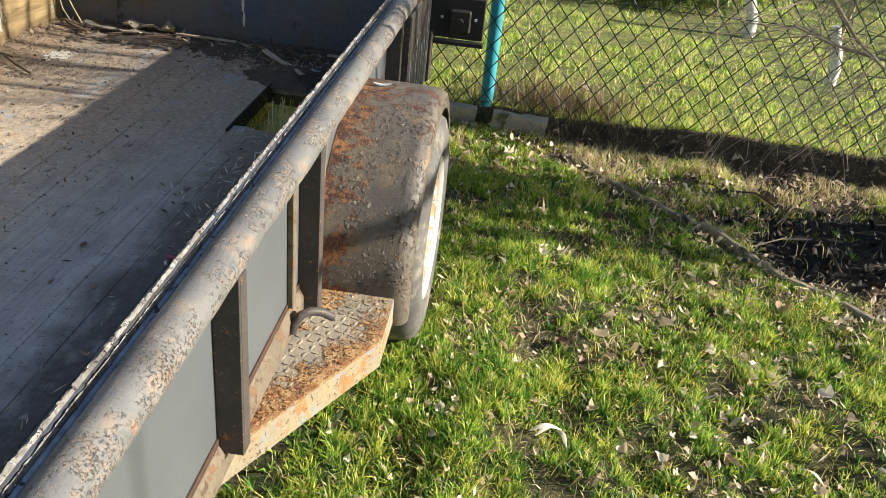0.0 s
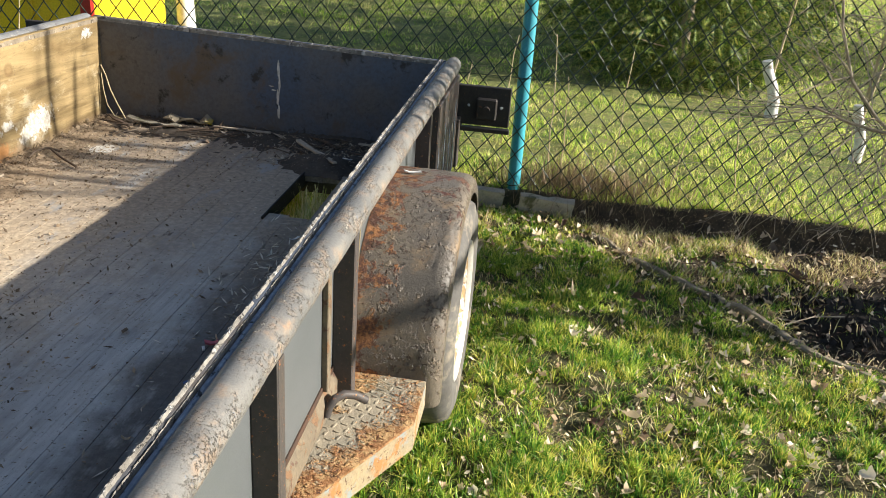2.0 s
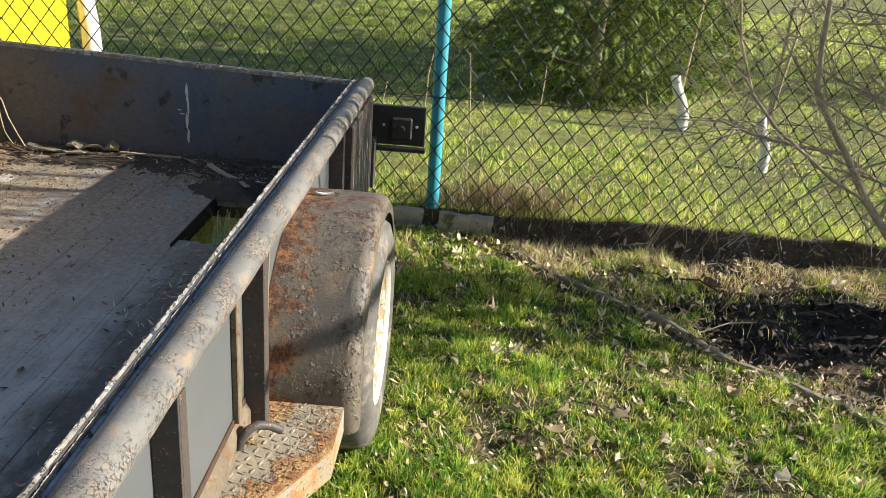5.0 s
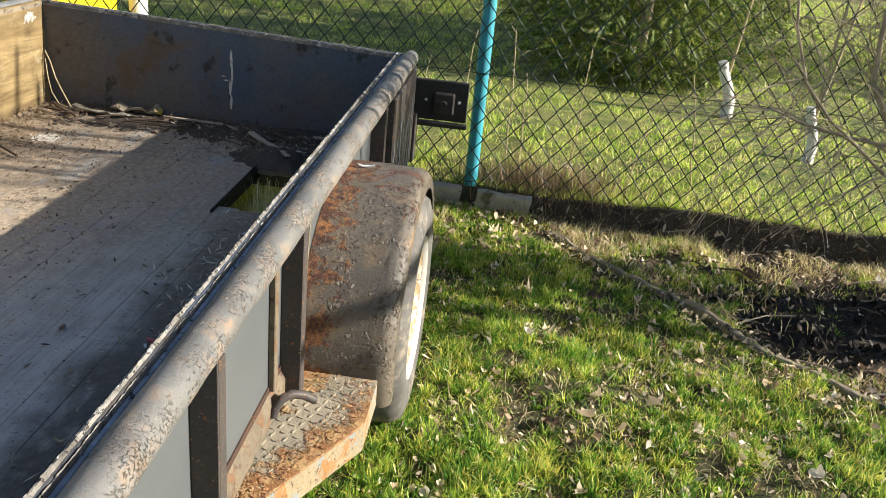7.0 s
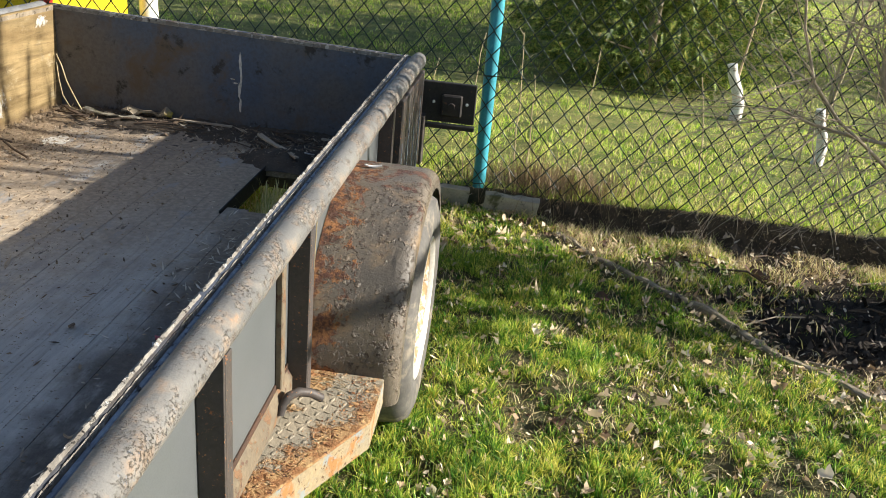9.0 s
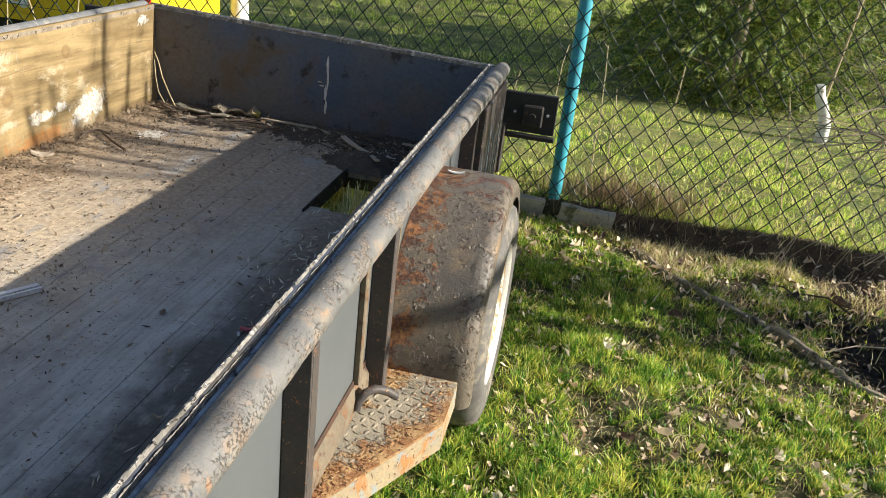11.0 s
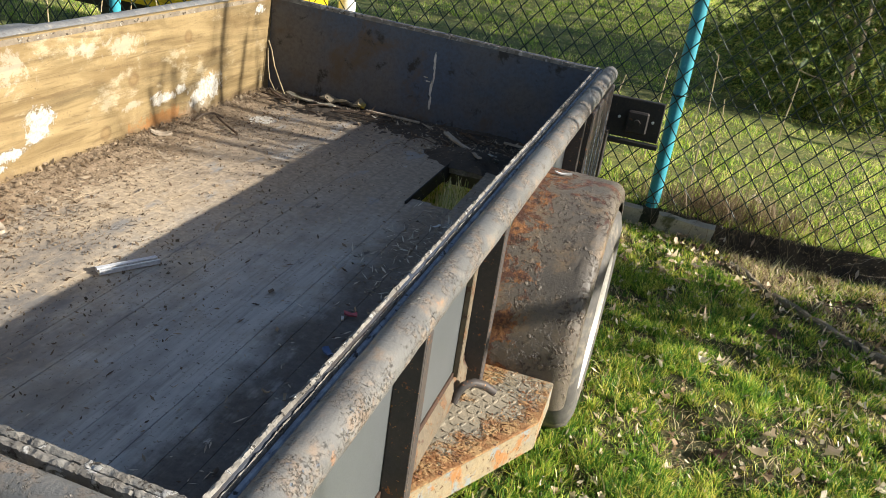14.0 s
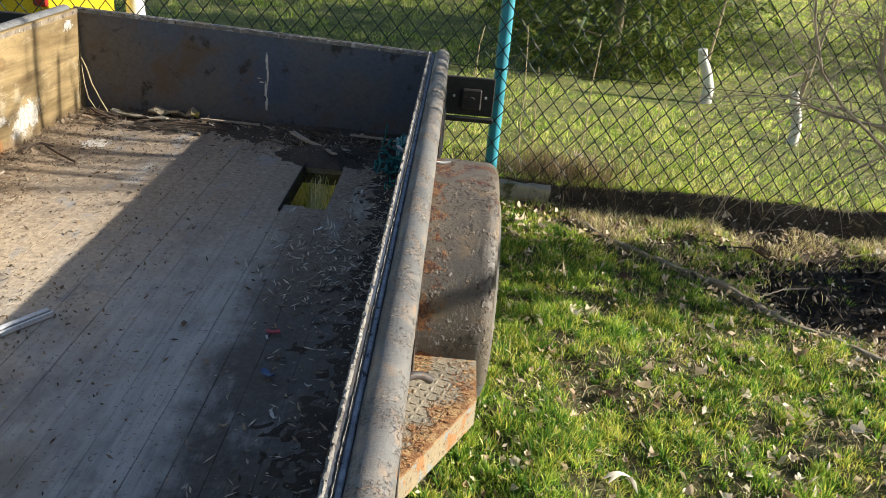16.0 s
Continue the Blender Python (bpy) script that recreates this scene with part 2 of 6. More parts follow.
m_conc = weathered("mossy_concrete", (0.42, 0.375, 0.29), (0.31, 0.285, 0.22), 12, [((0.10, 0.10, 0.05), 9, 0.52, 0.66, 0.1), ((0.10, 0.09, 0.07), 60, 0.62, 0.68, -0.4)], 0.95, bump=0.9)
m_moss = weathered("weathered_edging", (0.30, 0.25, 0.18), (0.20, 0.17, 0.12), 16, [((0.36, 0.28, 0.03), 5, 0.52, 0.64, 0.4), ((0.05, 0.045, 0.03), 30, 0.57, 0.64, -0.4)], 0.95, bump=1.0)
m_bark = weathered("grey_brown_bark", (0.44, 0.355, 0.265), (0.31, 0.25, 0.185), 24, [((0.40, 0.33, 0.25), 30, 0.58, 0.68, 0.2)], 0.85, bump=0.7)
m_darkbark = weathered("dark_damp_bark", (0.12, 0.085, 0.06), (0.075, 0.055, 0.04), 24, [], 0.85, bump=0.7)
m_stemdry = weathered("dry_stem", (0.52, 0.43, 0.27), (0.40, 0.31, 0.18), 24, [], 0.85, bump=0.3)
m_lime = weathered("limewashed_bark", (0.80, 0.78, 0.74), (0.66, 0.63, 0.58), 14, [((0.25, 0.21, 0.17), 22, 0.62, 0.67, -0.4)], 0.9, bump=0.6)
m_yellow = weathered("yellow_paint", (0.72, 0.50, 0.015), (0.66, 0.44, 0.015), 4, [((0.30, 0.20, 0.03), 18, 0.66, 0.74, 0.1)], 0.42, bump=0.1)
m_red = weathered("red_plastic", (0.42, 0.03, 0.02), (0.34, 0.025, 0.02), 10, [], 0.4, bump=0.1)
m_alu = weathered("dull_white_aluminium", (0.72, 0.73, 0.74), (0.62, 0.63, 0.65), 16, [((0.3, 0.27, 0.22), 30, 0.64, 0.7, 0.1)], 0.4, 0.3, bump=0.15)
m_pink = weathered("faded_pink_plastic", (0.52, 0.10, 0.12), (0.42, 0.09, 0.10), 30, [], 0.5)
m_blue = weathered("blue_plastic_scrap", (0.10, 0.16, 0.32), (0.16, 0.2, 0.3), 40, [], 0.5)
m_cyan = weathered("teal_fibre", (0.03, 0.17, 0.165), (0.05, 0.24, 0.22), 30, [], 0.7)
m_bag = weathered("pale_teal_film", (0.16, 0.36, 0.40), (0.07, 0.24, 0.26), 22, [((0.42, 0.52, 0.54), 20, 0.56, 0.64, 0.2)], 0.35, bump=0.6)
m_paper = weathered("white_scrap", (0.72, 0.72, 0.70), (0.6, 0.6, 0.58), 30, [], 0.7)
m_dark = weathered("dark_underside", (0.02, 0.02, 0.02), (0.03, 0.028, 0.025), 8, [], 0.8)


def wood_mat(name, c1, c2, along, dirt, spots=(), rough=0.85, films=()):
    """Weathered wood whose grain runs along the axis `along` (0, 1 or 2)."""
    m = Mat(name, rough)
    sc = [26.0, 26.0, 26.0]
    sc[along] = 1.3
    r = m.rnd()
    vec = m.t.nodes.new("ShaderNodeVectorMath")
    vec.operation = "ADD"
    m.put(m.mapped(tuple(sc)), vec.inputs[0])
    m.put(m.math("MULTIPLY", r, 37.0), vec.inputs[1])
    g = m.noise(1.0, 6, 0.65, vec.outputs[0], 0.6)
    col = m.mix(m.step(g, 0.3, 0.7), c1, c2)
    col = m.mix(m.math("MULTIPLY", m.step(m.noise(5.0, 2, 0.5, vec.outputs[0]), 0.45, 0.8), 0.5), col, tuple(v * 0.5 for v in c1))
    col = m.mix(m.math("MULTIPLY", r, 0.25), col, tuple(v * 0.72 for v in c2))
    f = m.step(m.noise(4.5, 7, 0.66), 0.44, 0.66)
    col = m.mix(m.math("MULTIPLY", f, 0.85), col, dirt)
    col = m.mix(m.step(m.noise(95, 4, 0.7), 0.58, 0.68), col, tuple(v * 0.55 for v in dirt))
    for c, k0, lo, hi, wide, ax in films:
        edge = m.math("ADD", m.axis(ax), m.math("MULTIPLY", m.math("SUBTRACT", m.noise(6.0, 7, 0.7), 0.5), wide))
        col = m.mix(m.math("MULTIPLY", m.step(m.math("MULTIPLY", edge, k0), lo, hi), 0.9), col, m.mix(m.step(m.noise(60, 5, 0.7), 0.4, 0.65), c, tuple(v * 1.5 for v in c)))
    for k, (c, scale, lo, hi) in enumerate(spots):
        col = m.mix(m.step(m.noise(scale, 6, 0.7, m.mapped((1, 0.4 if along == 1 else 1, 1.15), (5 * k + 2, 3 * k, k))), lo, hi), col, c)
    m.bump(m.math("ADD", m.math("MULTIPLY", g, 0.6), m.noise(110, 4, 0.7)), 0.55, 0.003)
    return m.done(col)


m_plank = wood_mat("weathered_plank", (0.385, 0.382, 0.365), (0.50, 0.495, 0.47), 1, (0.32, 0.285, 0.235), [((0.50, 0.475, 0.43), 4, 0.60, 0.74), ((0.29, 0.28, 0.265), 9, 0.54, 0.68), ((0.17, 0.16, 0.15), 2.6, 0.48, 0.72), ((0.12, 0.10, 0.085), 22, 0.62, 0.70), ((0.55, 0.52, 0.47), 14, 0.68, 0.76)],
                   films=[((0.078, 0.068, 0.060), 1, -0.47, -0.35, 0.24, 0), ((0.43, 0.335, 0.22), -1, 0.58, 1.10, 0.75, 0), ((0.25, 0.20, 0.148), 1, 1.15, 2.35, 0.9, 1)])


def ply_mat():
    """Yellowed plywood: long grain, knots, washed-out zones and flaked white paint."""
    m = Mat("yellowed_plywood", 0.7)
    y, z = m.math("ADD", m.axis(1), 1.7), m.axis(2)

    def spot(cy, cz, ry, rz):
        dy = m.math("DIVIDE", m.math("SUBTRACT", y, cy), ry)
        dz = m.math("DIVIDE", m.math("SUBTRACT", z, cz), rz)
        return m.math("SQRT", m.math("ADD", m.math("MULTIPLY", dy, dy), m.math("MULTIPLY", dz, dz)))

    long = m.mapped((14, 1.1, 14), (0, 0.7, 0))
    g = m.noise(1.0, 6, 0.62, long, 1.4)
    col = m.mix(m.step(g, 0.30, 0.70), (0.135, 0.090, 0.037), (0.315, 0.232, 0.112))
    col = m.mix(m.math("MULTIPLY", m.step(m.noise(4.0, 4, 0.6, long, 0.8), 0.52, 0.66), 0.6), col, (0.115, 0.075, 0.035))
    col = m.mix(m.math("MULTIPLY", m.step(m.noise(3.2, 6, 0.7), 0.46, 0.66), 0.6), col, (0.20, 0.135, 0.06))
    stain = m.step(m.noise(2.4, 7, 0.72, m.mapped((2.5, 0.7, 3.5), (1, 4, 2)), 0.5), 0.52, 0.66)
    col = m.mix(m.math("MULTIPLY", stain, 0.6), col, (0.115, 0.085, 0.042))
    specks = m.step(m.noise(120, 4, 0.7), 0.60, 0.68)
    col = m.mix(m.math("MULTIPLY", specks, 0.6), col, (0.10, 0.07, 0.04))
    wash = m.step(m.noise(9, 7, 0.72, m.mapped((1, 0.6, 1.2), (3, 1, 2))), 0.54, 0.68)
    col = m.mix(m.math("MULTIPLY", wash, 0.6), col, (0.46, 0.395, 0.265))
    rough = m.math("MULTIPLY", m.math("SUBTRACT", m.noise(24, 9, 0.78, None, 0.5), 0.5), 6.0)
    pale = None
    for p in ((1.535, 0.70, 0.11, 0.05), (1.845, 0.713, 0.09, 0.028), (2.03, 0.706, 0.10, 0.03), (1.336, 0.678, 0.05, 0.03), (1.0, 0.66, 0.15, 0.05), (2.06, 0.493, 0.05, 0.012), (2.46, 0.42, 0.12, 0.04)):
        v = m.step(m.math("ADD", spot(*p), rough), 1.1, 0.4)
        pale = v if pale is None else m.math("MAXIMUM", pale, v)
    col = m.mix(m.math("MULTIPLY", pale, 0.42), col, (0.46, 0.43, 0.345))
    rust = m.step(m.math("ADD", spot(2.25, 0.412, 0.15, 0.035), rough), 1.2, 0.5)
    col = m.mix(m.math("MULTIPLY", rust, 0.7), col, (0.30, 0.125, 0.035))
    low = m.step(m.math("ADD", z, m.math("MULTIPLY", m.math("SUBTRACT", m.noise(9, 6, 0.7), 0.5), 0.10)), 0.425, 0.385)
    col = m.mix(m.math("MULTIPLY", low, 0.7), col, (0.14, 0.095, 0.055))
    for p in ((2.391, 0.687, 0.022, 0.020), (2.076, 0.582, 0.026, 0.022), (1.447, 0.651, 0.014, 0.010), (1.929, 0.429, 0.024, 0.022), (1.43, 0.47, 0.012, 0.010), (0.95, 0.58, 0.018, 0.014)):
        d = m.math("ADD", spot(*p), m.math("MULTIPLY", rough, 0.06))
        col = m.mix(m.math("MULTIPLY", m.step(d, 1.3, 0.5), 0.4), col, (0.17, 0.10, 0.04))
        ringed = m.math("MULTIPLY", m.step(m.math("ABSOLUTE", m.math("SUBTRACT", d, 0.9)), 0.5, 0.05), 0.35)
        col = m.mix(ringed, col, (0.09, 0.05, 0.022))
    white = None
    for p in ((2.52, 0.475, 0.105, 0.045), (2.45, 0.445, 0.06, 0.03), (2.235, 0.487, 0.06, 0.022), (2.345, 0.502, 0.03, 0.014), (1.645, 0.535, 0.05, 0.05), (1.62, 0.492, 0.035, 0.022), (1.53, 0.458, 0.06, 0.018), (1.47, 0.425, 0.04, 0.014), (1.37, 0.393, 0.045, 0.014), (2.90, 0.735, 0.035, 0.02), (1.15, 0.40, 0.05, 0.012)):
        v = m.step(m.math("ADD", spot(*p), m.math("MULTIPLY", rough, 0.75)), 1.05, 0.80)
        white = v if white is None else m.math("MAXIMUM", white, v)
    col = m.mix(m.math("MULTIPLY", white, 0.85), col, m.mix(m.step(m.noise(70, 5, 0.7), 0.35, 0.65), (0.36, 0.33, 0.27), (0.58, 0.56, 0.51)))
    fine = m.noise(110, 4, 0.7)
    h = m.math("ADD", m.math("ADD", m.math("MULTIPLY", g, 0.5), fine), m.math("MULTIPLY", white, m.math("ADD", 0.6, m.noise(45, 5, 0.7))))
    m.bump(h, 0.6, 0.003)
    return m.done(col)


m_ply = ply_mat()
m_driftwood = wood_mat("grey_stick", (0.36, 0.30, 0.23), (0.46, 0.39, 0.3), 0, (0.22, 0.17, 0.12))


def blade_mat(name, stops, dry, dry_scale, through=0.35, rough=0.55):
    """Leaf blades: a colour per blade, with dry patches over the ground, and light that passes through."""
    m = Mat(name, rough, spec=0.35)
    ramp = m.t.nodes.new("ShaderNodeValToRGB")
    tuft = m.math("ADD", m.math("MULTIPLY", m.island(), 0.62), m.math("MULTIPLY", m.step(m.noise(13, 4, 0.65), 0.30, 0.70), 0.38))
    m.put(tuft if dry else m.island(), ramp.inputs["Fac"])
    els = ramp.color_ramp.elements
    while len(els) < len(stops):
        els.new(0.5)
    for e, (p, c) in zip(els, stops):
        e.position, e.color = p, (*c, 1)
    col = ramp.outputs["Color"]
    if dry:
        patch = m.noise(dry_scale, 5, 0.65)
        f = m.math("GREATER_THAN", m.math("ADD", patch, m.math("MULTIPLY", m.math("SUBTRACT", m.island(), 0.5), 0.4)), 0.60)
        col = m.mix(m.math("MULTIPLY", f, 0.8), col, dry)
    m.put(col, m.b.inputs["Base Color"])
    tr = m.t.nodes.new("ShaderNodeBsdfTranslucent")
    m.put(col, tr.inputs["Color"])
    mx = m.t.nodes.new("ShaderNodeMixShader")
    mx.inputs[0].default_value = through
    m.t.links.new(m.b.outputs[0], mx.inputs[1])
    m.t.links.new(tr.outputs[0], mx.inputs[2])
    m.t.links.new(mx.outputs[0], m.t.nodes["Material Output"].inputs["Surface"])
    return m.m


m_grass = blade_mat("lawn_grass", [(0.0, (0.025, 0.085, 0.016)), (0.30, (0.085, 0.23, 0.030)), (0.56, (0.28, 0.44, 0.055)), (0.78, (0.72, 0.80, 0.13)), (0.90, (0.80, 0.74, 0.24)), (1.0, (0.86, 0.75, 0.48))],
                    (0.74, 0.66, 0.15), 4.5, 0.40, 0.40)
m_far_grass = blade_mat("meadow_grass", [(0.0, (0.05, 0.14, 0.016)), (0.28, (0.22, 0.40, 0.04)), (0.56, (0.62, 0.74, 0.10)), (0.80, (0.82, 0.73, 0.32)), (1.0, (0.86, 0.77, 0.46))], (0.80, 0.70, 0.30), 2.2, 0.5, 0.4)
m_dry_grass = blade_mat("dry_grass", [(0.0, (0.12, 0.08, 0.04)), (0.3, (0.42, 0.32, 0.17)), (0.7, (0.82, 0.70, 0.42)), (1.0, (0.42, 0.48, 0.10))], None, 1)
# Paler than straw: sunlight in the bed's hole is put into the colour.
m_straw = blade_mat("sunlit_straw", [(0.0, (0.36, 0.42, 0.10)), (0.5, (0.78, 0.72, 0.32)), (1.0, (0.90, 0.84, 0.55))], None, 1, 0.4)
m_weed = blade_mat("withered_weed", [(0.0, (0.09, 0.06, 0.035)), (0.5, (0.22, 0.15, 0.085)), (1.0, (0.42, 0.32, 0.17))], None, 1, 0.2)
m_leaf = blade_mat("dry_leaf", [(0.0, (0.32, 0.21, 0.12)), (0.5, (0.62, 0.48, 0.32)), (1.0, (0.86, 0.76, 0.60))], None, 1, 0.25, 0.7)
m_pale_leaf = blade_mat("pale_leaf", [(0.0, (0.68, 0.60, 0.46)), (1.0, (0.76, 0.68, 0.55))], None, 1, 0.2, 0.7)
m_dark_leaf = blade_mat("rotten_leaf", [(0.0, (0.075, 0.045, 0.03)), (1.0, (0.16, 0.09, 0.055))], None, 1, 0.1, 0.6)
m_thuja = blade_mat("conifer_spray", [(0.0, (0.018, 0.042, 0.009)), (0.45, (0.055, 0.11, 0.018)), (0.82, (0.30, 0.38, 0.07)), (0.96, (0.46, 0.42, 0.10)), (1.0, (0.36, 0.22, 0.09))], None, 1, 0.25)
m_rustflake = blade_mat("rust_flake", [(0.0, (0.10, 0.04, 0.022)), (0.5, (0.28, 0.125, 0.05)), (1.0, (0.46, 0.29, 0.14))], None, 1, 0.0, 0.85)
m_litter = blade_mat("withered_litter", [(0.0, (0.22, 0.18, 0.13)), (0.5, (0.48, 0.42, 0.33)), (1.0, (0.70, 0.65, 0.54))], None, 1, 0.1, 0.8)
m_soilbit = blade_mat("dry_soil_crumb", [(0.0, (0.07, 0.048, 0.03)), (0.6, (0.20, 0.145, 0.09)), (1.0, (0.34, 0.26, 0.17))], None, 1, 0.0, 0.9)
m_clod = blade_mat("damp_clod", [(0.0, (0.012, 0.010, 0.008)), (0.6, (0.035, 0.026, 0.019)), (1.0, (0.075, 0.056, 0.04))], None, 1, 0.0, 0.7)
m_crumb = blade_mat("bark_and_leaf_crumbs", [(0.0, (0.075, 0.052, 0.036)), (0.4, (0.19, 0.135, 0.09)), (0.8, (0.36, 0.28, 0.19)), (1.0, (0.54, 0.47, 0.37))], None, 1, 0.05, 0.85)


def ground_mat():
    m = Mat("lawn_soil", 0.95)
    thatch = m.mix(m.step(m.noise(9, 6, 0.7), 0.35, 0.65), (0.035, 0.042, 0.016), (0.12, 0.105, 0.05))
    thatch = m.mix(m.step(m.noise(70, 4, 0.7), 0.55, 0.72), thatch, (0.22, 0.18, 0.09))
    soil = m.mix(m.step(m.noise(14, 6, 0.7), 0.35, 0.65), (0.050, 0.037, 0.025), (0.105, 0.078, 0.050))
    soil = m.mix(m.step(m.noise(90, 4, 0.7), 0.55, 0.66), soil, (0.26, 0.19, 0.11))
    x, y = m.axis(0), m.axis(1)
    line = m.math("ADD", m.math("MULTIPLY", x, 0.66), m.math("MULTIPLY", y, 0.75))
    line = m.math("ADD", line, m.math("MULTIPLY", m.math("SUBTRACT", m.noise(4, 4), 0.5), 0.35))
    wet = m.math("MULTIPLY", m.math("MULTIPLY", m.step(x, 1.15, 1.40), m.step(y, 2.36, 2.52)), m.step(m.math("MULTIPLY", y, -1.0), -3.04, -2.92))
    soil = m.mix(wet, soil, m.mix(m.step(m.noise(14, 6, 0.7), 0.35, 0.65), (0.016, 0.013, 0.010), (0.036, 0.028, 0.021)))
    bed = m.math("MULTIPLY", m.step(line, 2.69, 2.90), m.step(m.math("MULTIPLY", y, -1.0), -3.46, -3.43))
    near = m.step(m.math("MULTIPLY", y, -1.0), -3.46, -3.43)
    far = m.mix(m.step(m.noise(5, 6, 0.7), 0.35, 0.65), (0.07, 0.11, 0.022), (0.20, 0.20, 0.06))
    far = m.mix(m.step(m.noise(34, 5, 0.7), 0.50, 0.66), far, (0.34, 0.32, 0.10))
    col = m.mix(bed, m.mix(near, far, thatch), soil)
    m.bump(m.math("ADD", m.noise(40, 5, 0.7), m.noise(160, 3, 0.7)), 0.9, 0.012)
    return m.done(col)


m_ground = ground_mat()

# ---- mesh helpers ----
ORIGIN = {}


def thing(name, at, label, category, group="", kind=""):
    """An empty at the base of a thing that carries its parts."""
    ob = new(name)
    ob.location = at
    ob.empty_display_size = 0.1
    ORIGIN[ob.name] = Vector(at)
    return tagged(ob, label, category, group, kind)


def finish(bm, name, material, smooth=None):
    me = bpy.data.meshes.new(name)
    bmesh.ops.recalc_face_normals(bm, faces=bm.faces)
    bm.to_mesh(me)
    bm.free()
    if smooth is not None:
        me.shade_smooth()
        me.set_sharp_from_angle(angle=radians(smooth))
    me.materials.append(material)
    return me


def part(name, bm, material, parent, label="", smooth=35, kind=""):
    """Links a bmesh, made in world coordinates, as one mesh under a thing or a part."""
    org = ORIGIN[parent.name]
    bmesh.ops.translate(bm, verts=bm.verts, vec=-org)
    ob = new(name, finish(bm, name, material, smooth))
    ob.parent = parent
    ORIGIN[ob.name] = org
    return tagged(ob, label, kind=kind)


def solo(name, bm, material, at, label, category, group="", kind="", smooth=35):
    """A thing of one mesh, made in world coordinates, with its origin at `at`."""
    at = Vector(at)
    bmesh.ops.translate(bm, verts=bm.verts, vec=-at)
    ob = new(name, finish(bm, name, material, smooth))
    ob.location = at
    ORIGIN[ob.name] = at
    return tagged(ob, label, category, group, kind)


def box(x0, x1, y0, y1, z0, z1, bevel=0.002, bm=None):
    bm = bm or bmesh.new()
    r = bmesh.ops.create_cube(bm, size=1.0)
    bmesh.ops.scale(bm, verts=r["verts"], vec=(x1 - x0, y1 - y0, z1 - z0))
    bmesh.ops.translate(bm, verts=r["verts"], vec=((x0 + x1) / 2, (y0 + y1) / 2, (z0 + z1) / 2))
    if bevel:
        es = list({e for v in r["verts"] for e in v.link_edges})
        bmesh.ops.bevel(bm, geom=es, offset=bevel, segments=1, affect="EDGES")
    return bm


def prism(points, axis, a, b, bevel=0.0):
    """A polygon (in the plane across `axis`) pushed from a to b along that axis."""
    bm = bmesh.new()

    def full(p, d):
        c = list(p)
        c.insert(axis, d)
        return c
    lo = [bm.verts.new(full(p, a)) for p in points]
    hi = [bm.verts.new(full(p, b)) for p in points]
    n = len(points)
    bm.faces.new(lo), bm.faces.new(hi)
    for i in range(n):
        bm.faces.new((lo[i], lo[(i + 1) % n], hi[(i + 1) % n], hi[i]))
    if bevel:
        bmesh.ops.bevel(bm, geom=list(bm.edges), offset=bevel, segments=2, affect="EDGES")
    return bm


def tube(points, radii, sides=8, bm=None, cap=True):
    """A round tube along points, with a radius or one for each point."""
    bm = bm or bmesh.new()
    pts = [Vector(p) for p in points]
    if not isinstance(radii, (list, tuple)):
        radii = [radii] * len(pts)
    rings, side = [], None
    for i, p in enumerate(pts):
        d = (pts[min(i + 1, len(pts) - 1)] - pts[max(i - 1, 0)]).normalized()
        if side is None:
            side = d.orthogonal().normalized()
        side = (side - d * side.dot(d)).normalized()
        up = d.cross(side)
        rings.append([bm.verts.new(p + radii[i] * (math.cos(k * math.tau / sides) * side + math.sin(k * math.tau / sides) * up)) for k in range(sides)])
    for r0, r1 in zip(rings, rings[1:]):
        for k in range(sides):
            bm.faces.new((r0[k], r0[(k + 1) % sides], r1[(k + 1) % sides], r1[k]))
    if cap:
        bm.faces.new(rings[0]), bm.faces.new(rings[-1])
    return bm


def lathe(profile, centre, segments=48):
    """A ring turned about the x axis: profile of (x, radius)."""
    bm = bmesh.new()
    c = Vector(centre)
    rings = []
    for k in range(segments):
        a = k * math.tau / segments
        rings.append([bm.verts.new(c + Vector((x, r * math.cos(a), r * math.sin(a)))) for x, r in profile])
    for k in range(segments):
        r0, r1 = rings[k], rings[(k + 1) % segments]
        for i in range(len(profile) - 1):
            bm.faces.new((r0[i], r0[i + 1], r1[i + 1], r1[i]))
    return bm


def rough_up(bm, amount, scale, seed=0.0):
    for v in bm.verts:
        v.co += noise.noise_vector(v.co * scale + Vector((seed, seed, seed))) * amount


def big_mesh(name, verts, quads, tris, material):
    """One mesh from numpy arrays of places, four-corner and three-corner faces."""
    me = bpy.data.meshes.new(name)
    nq, nt = len(quads), len(tris)
    me.vertices.add(len(verts))
    me.vertices.foreach_set("co", np.asarray(verts, dtype=np.float32).ravel())
    loops = np.concatenate([np.asarray(quads, dtype=np.int32).ravel(), np.asarray(tris, dtype=np.int32).ravel()])
    me.loops.add(len(loops))
    me.loops.foreach_set("vertex_index", loops)
    me.polygons.add(nq + nt)
    starts = np.concatenate([np.arange(nq) * 4, nq * 4 + np.arange(nt) * 3]).astype(np.int32)
    me.polygons.foreach_set("loop_start", starts)
    me.update(calc_edges=True)
    me.validate()
    me.materials.append(material)
    return me


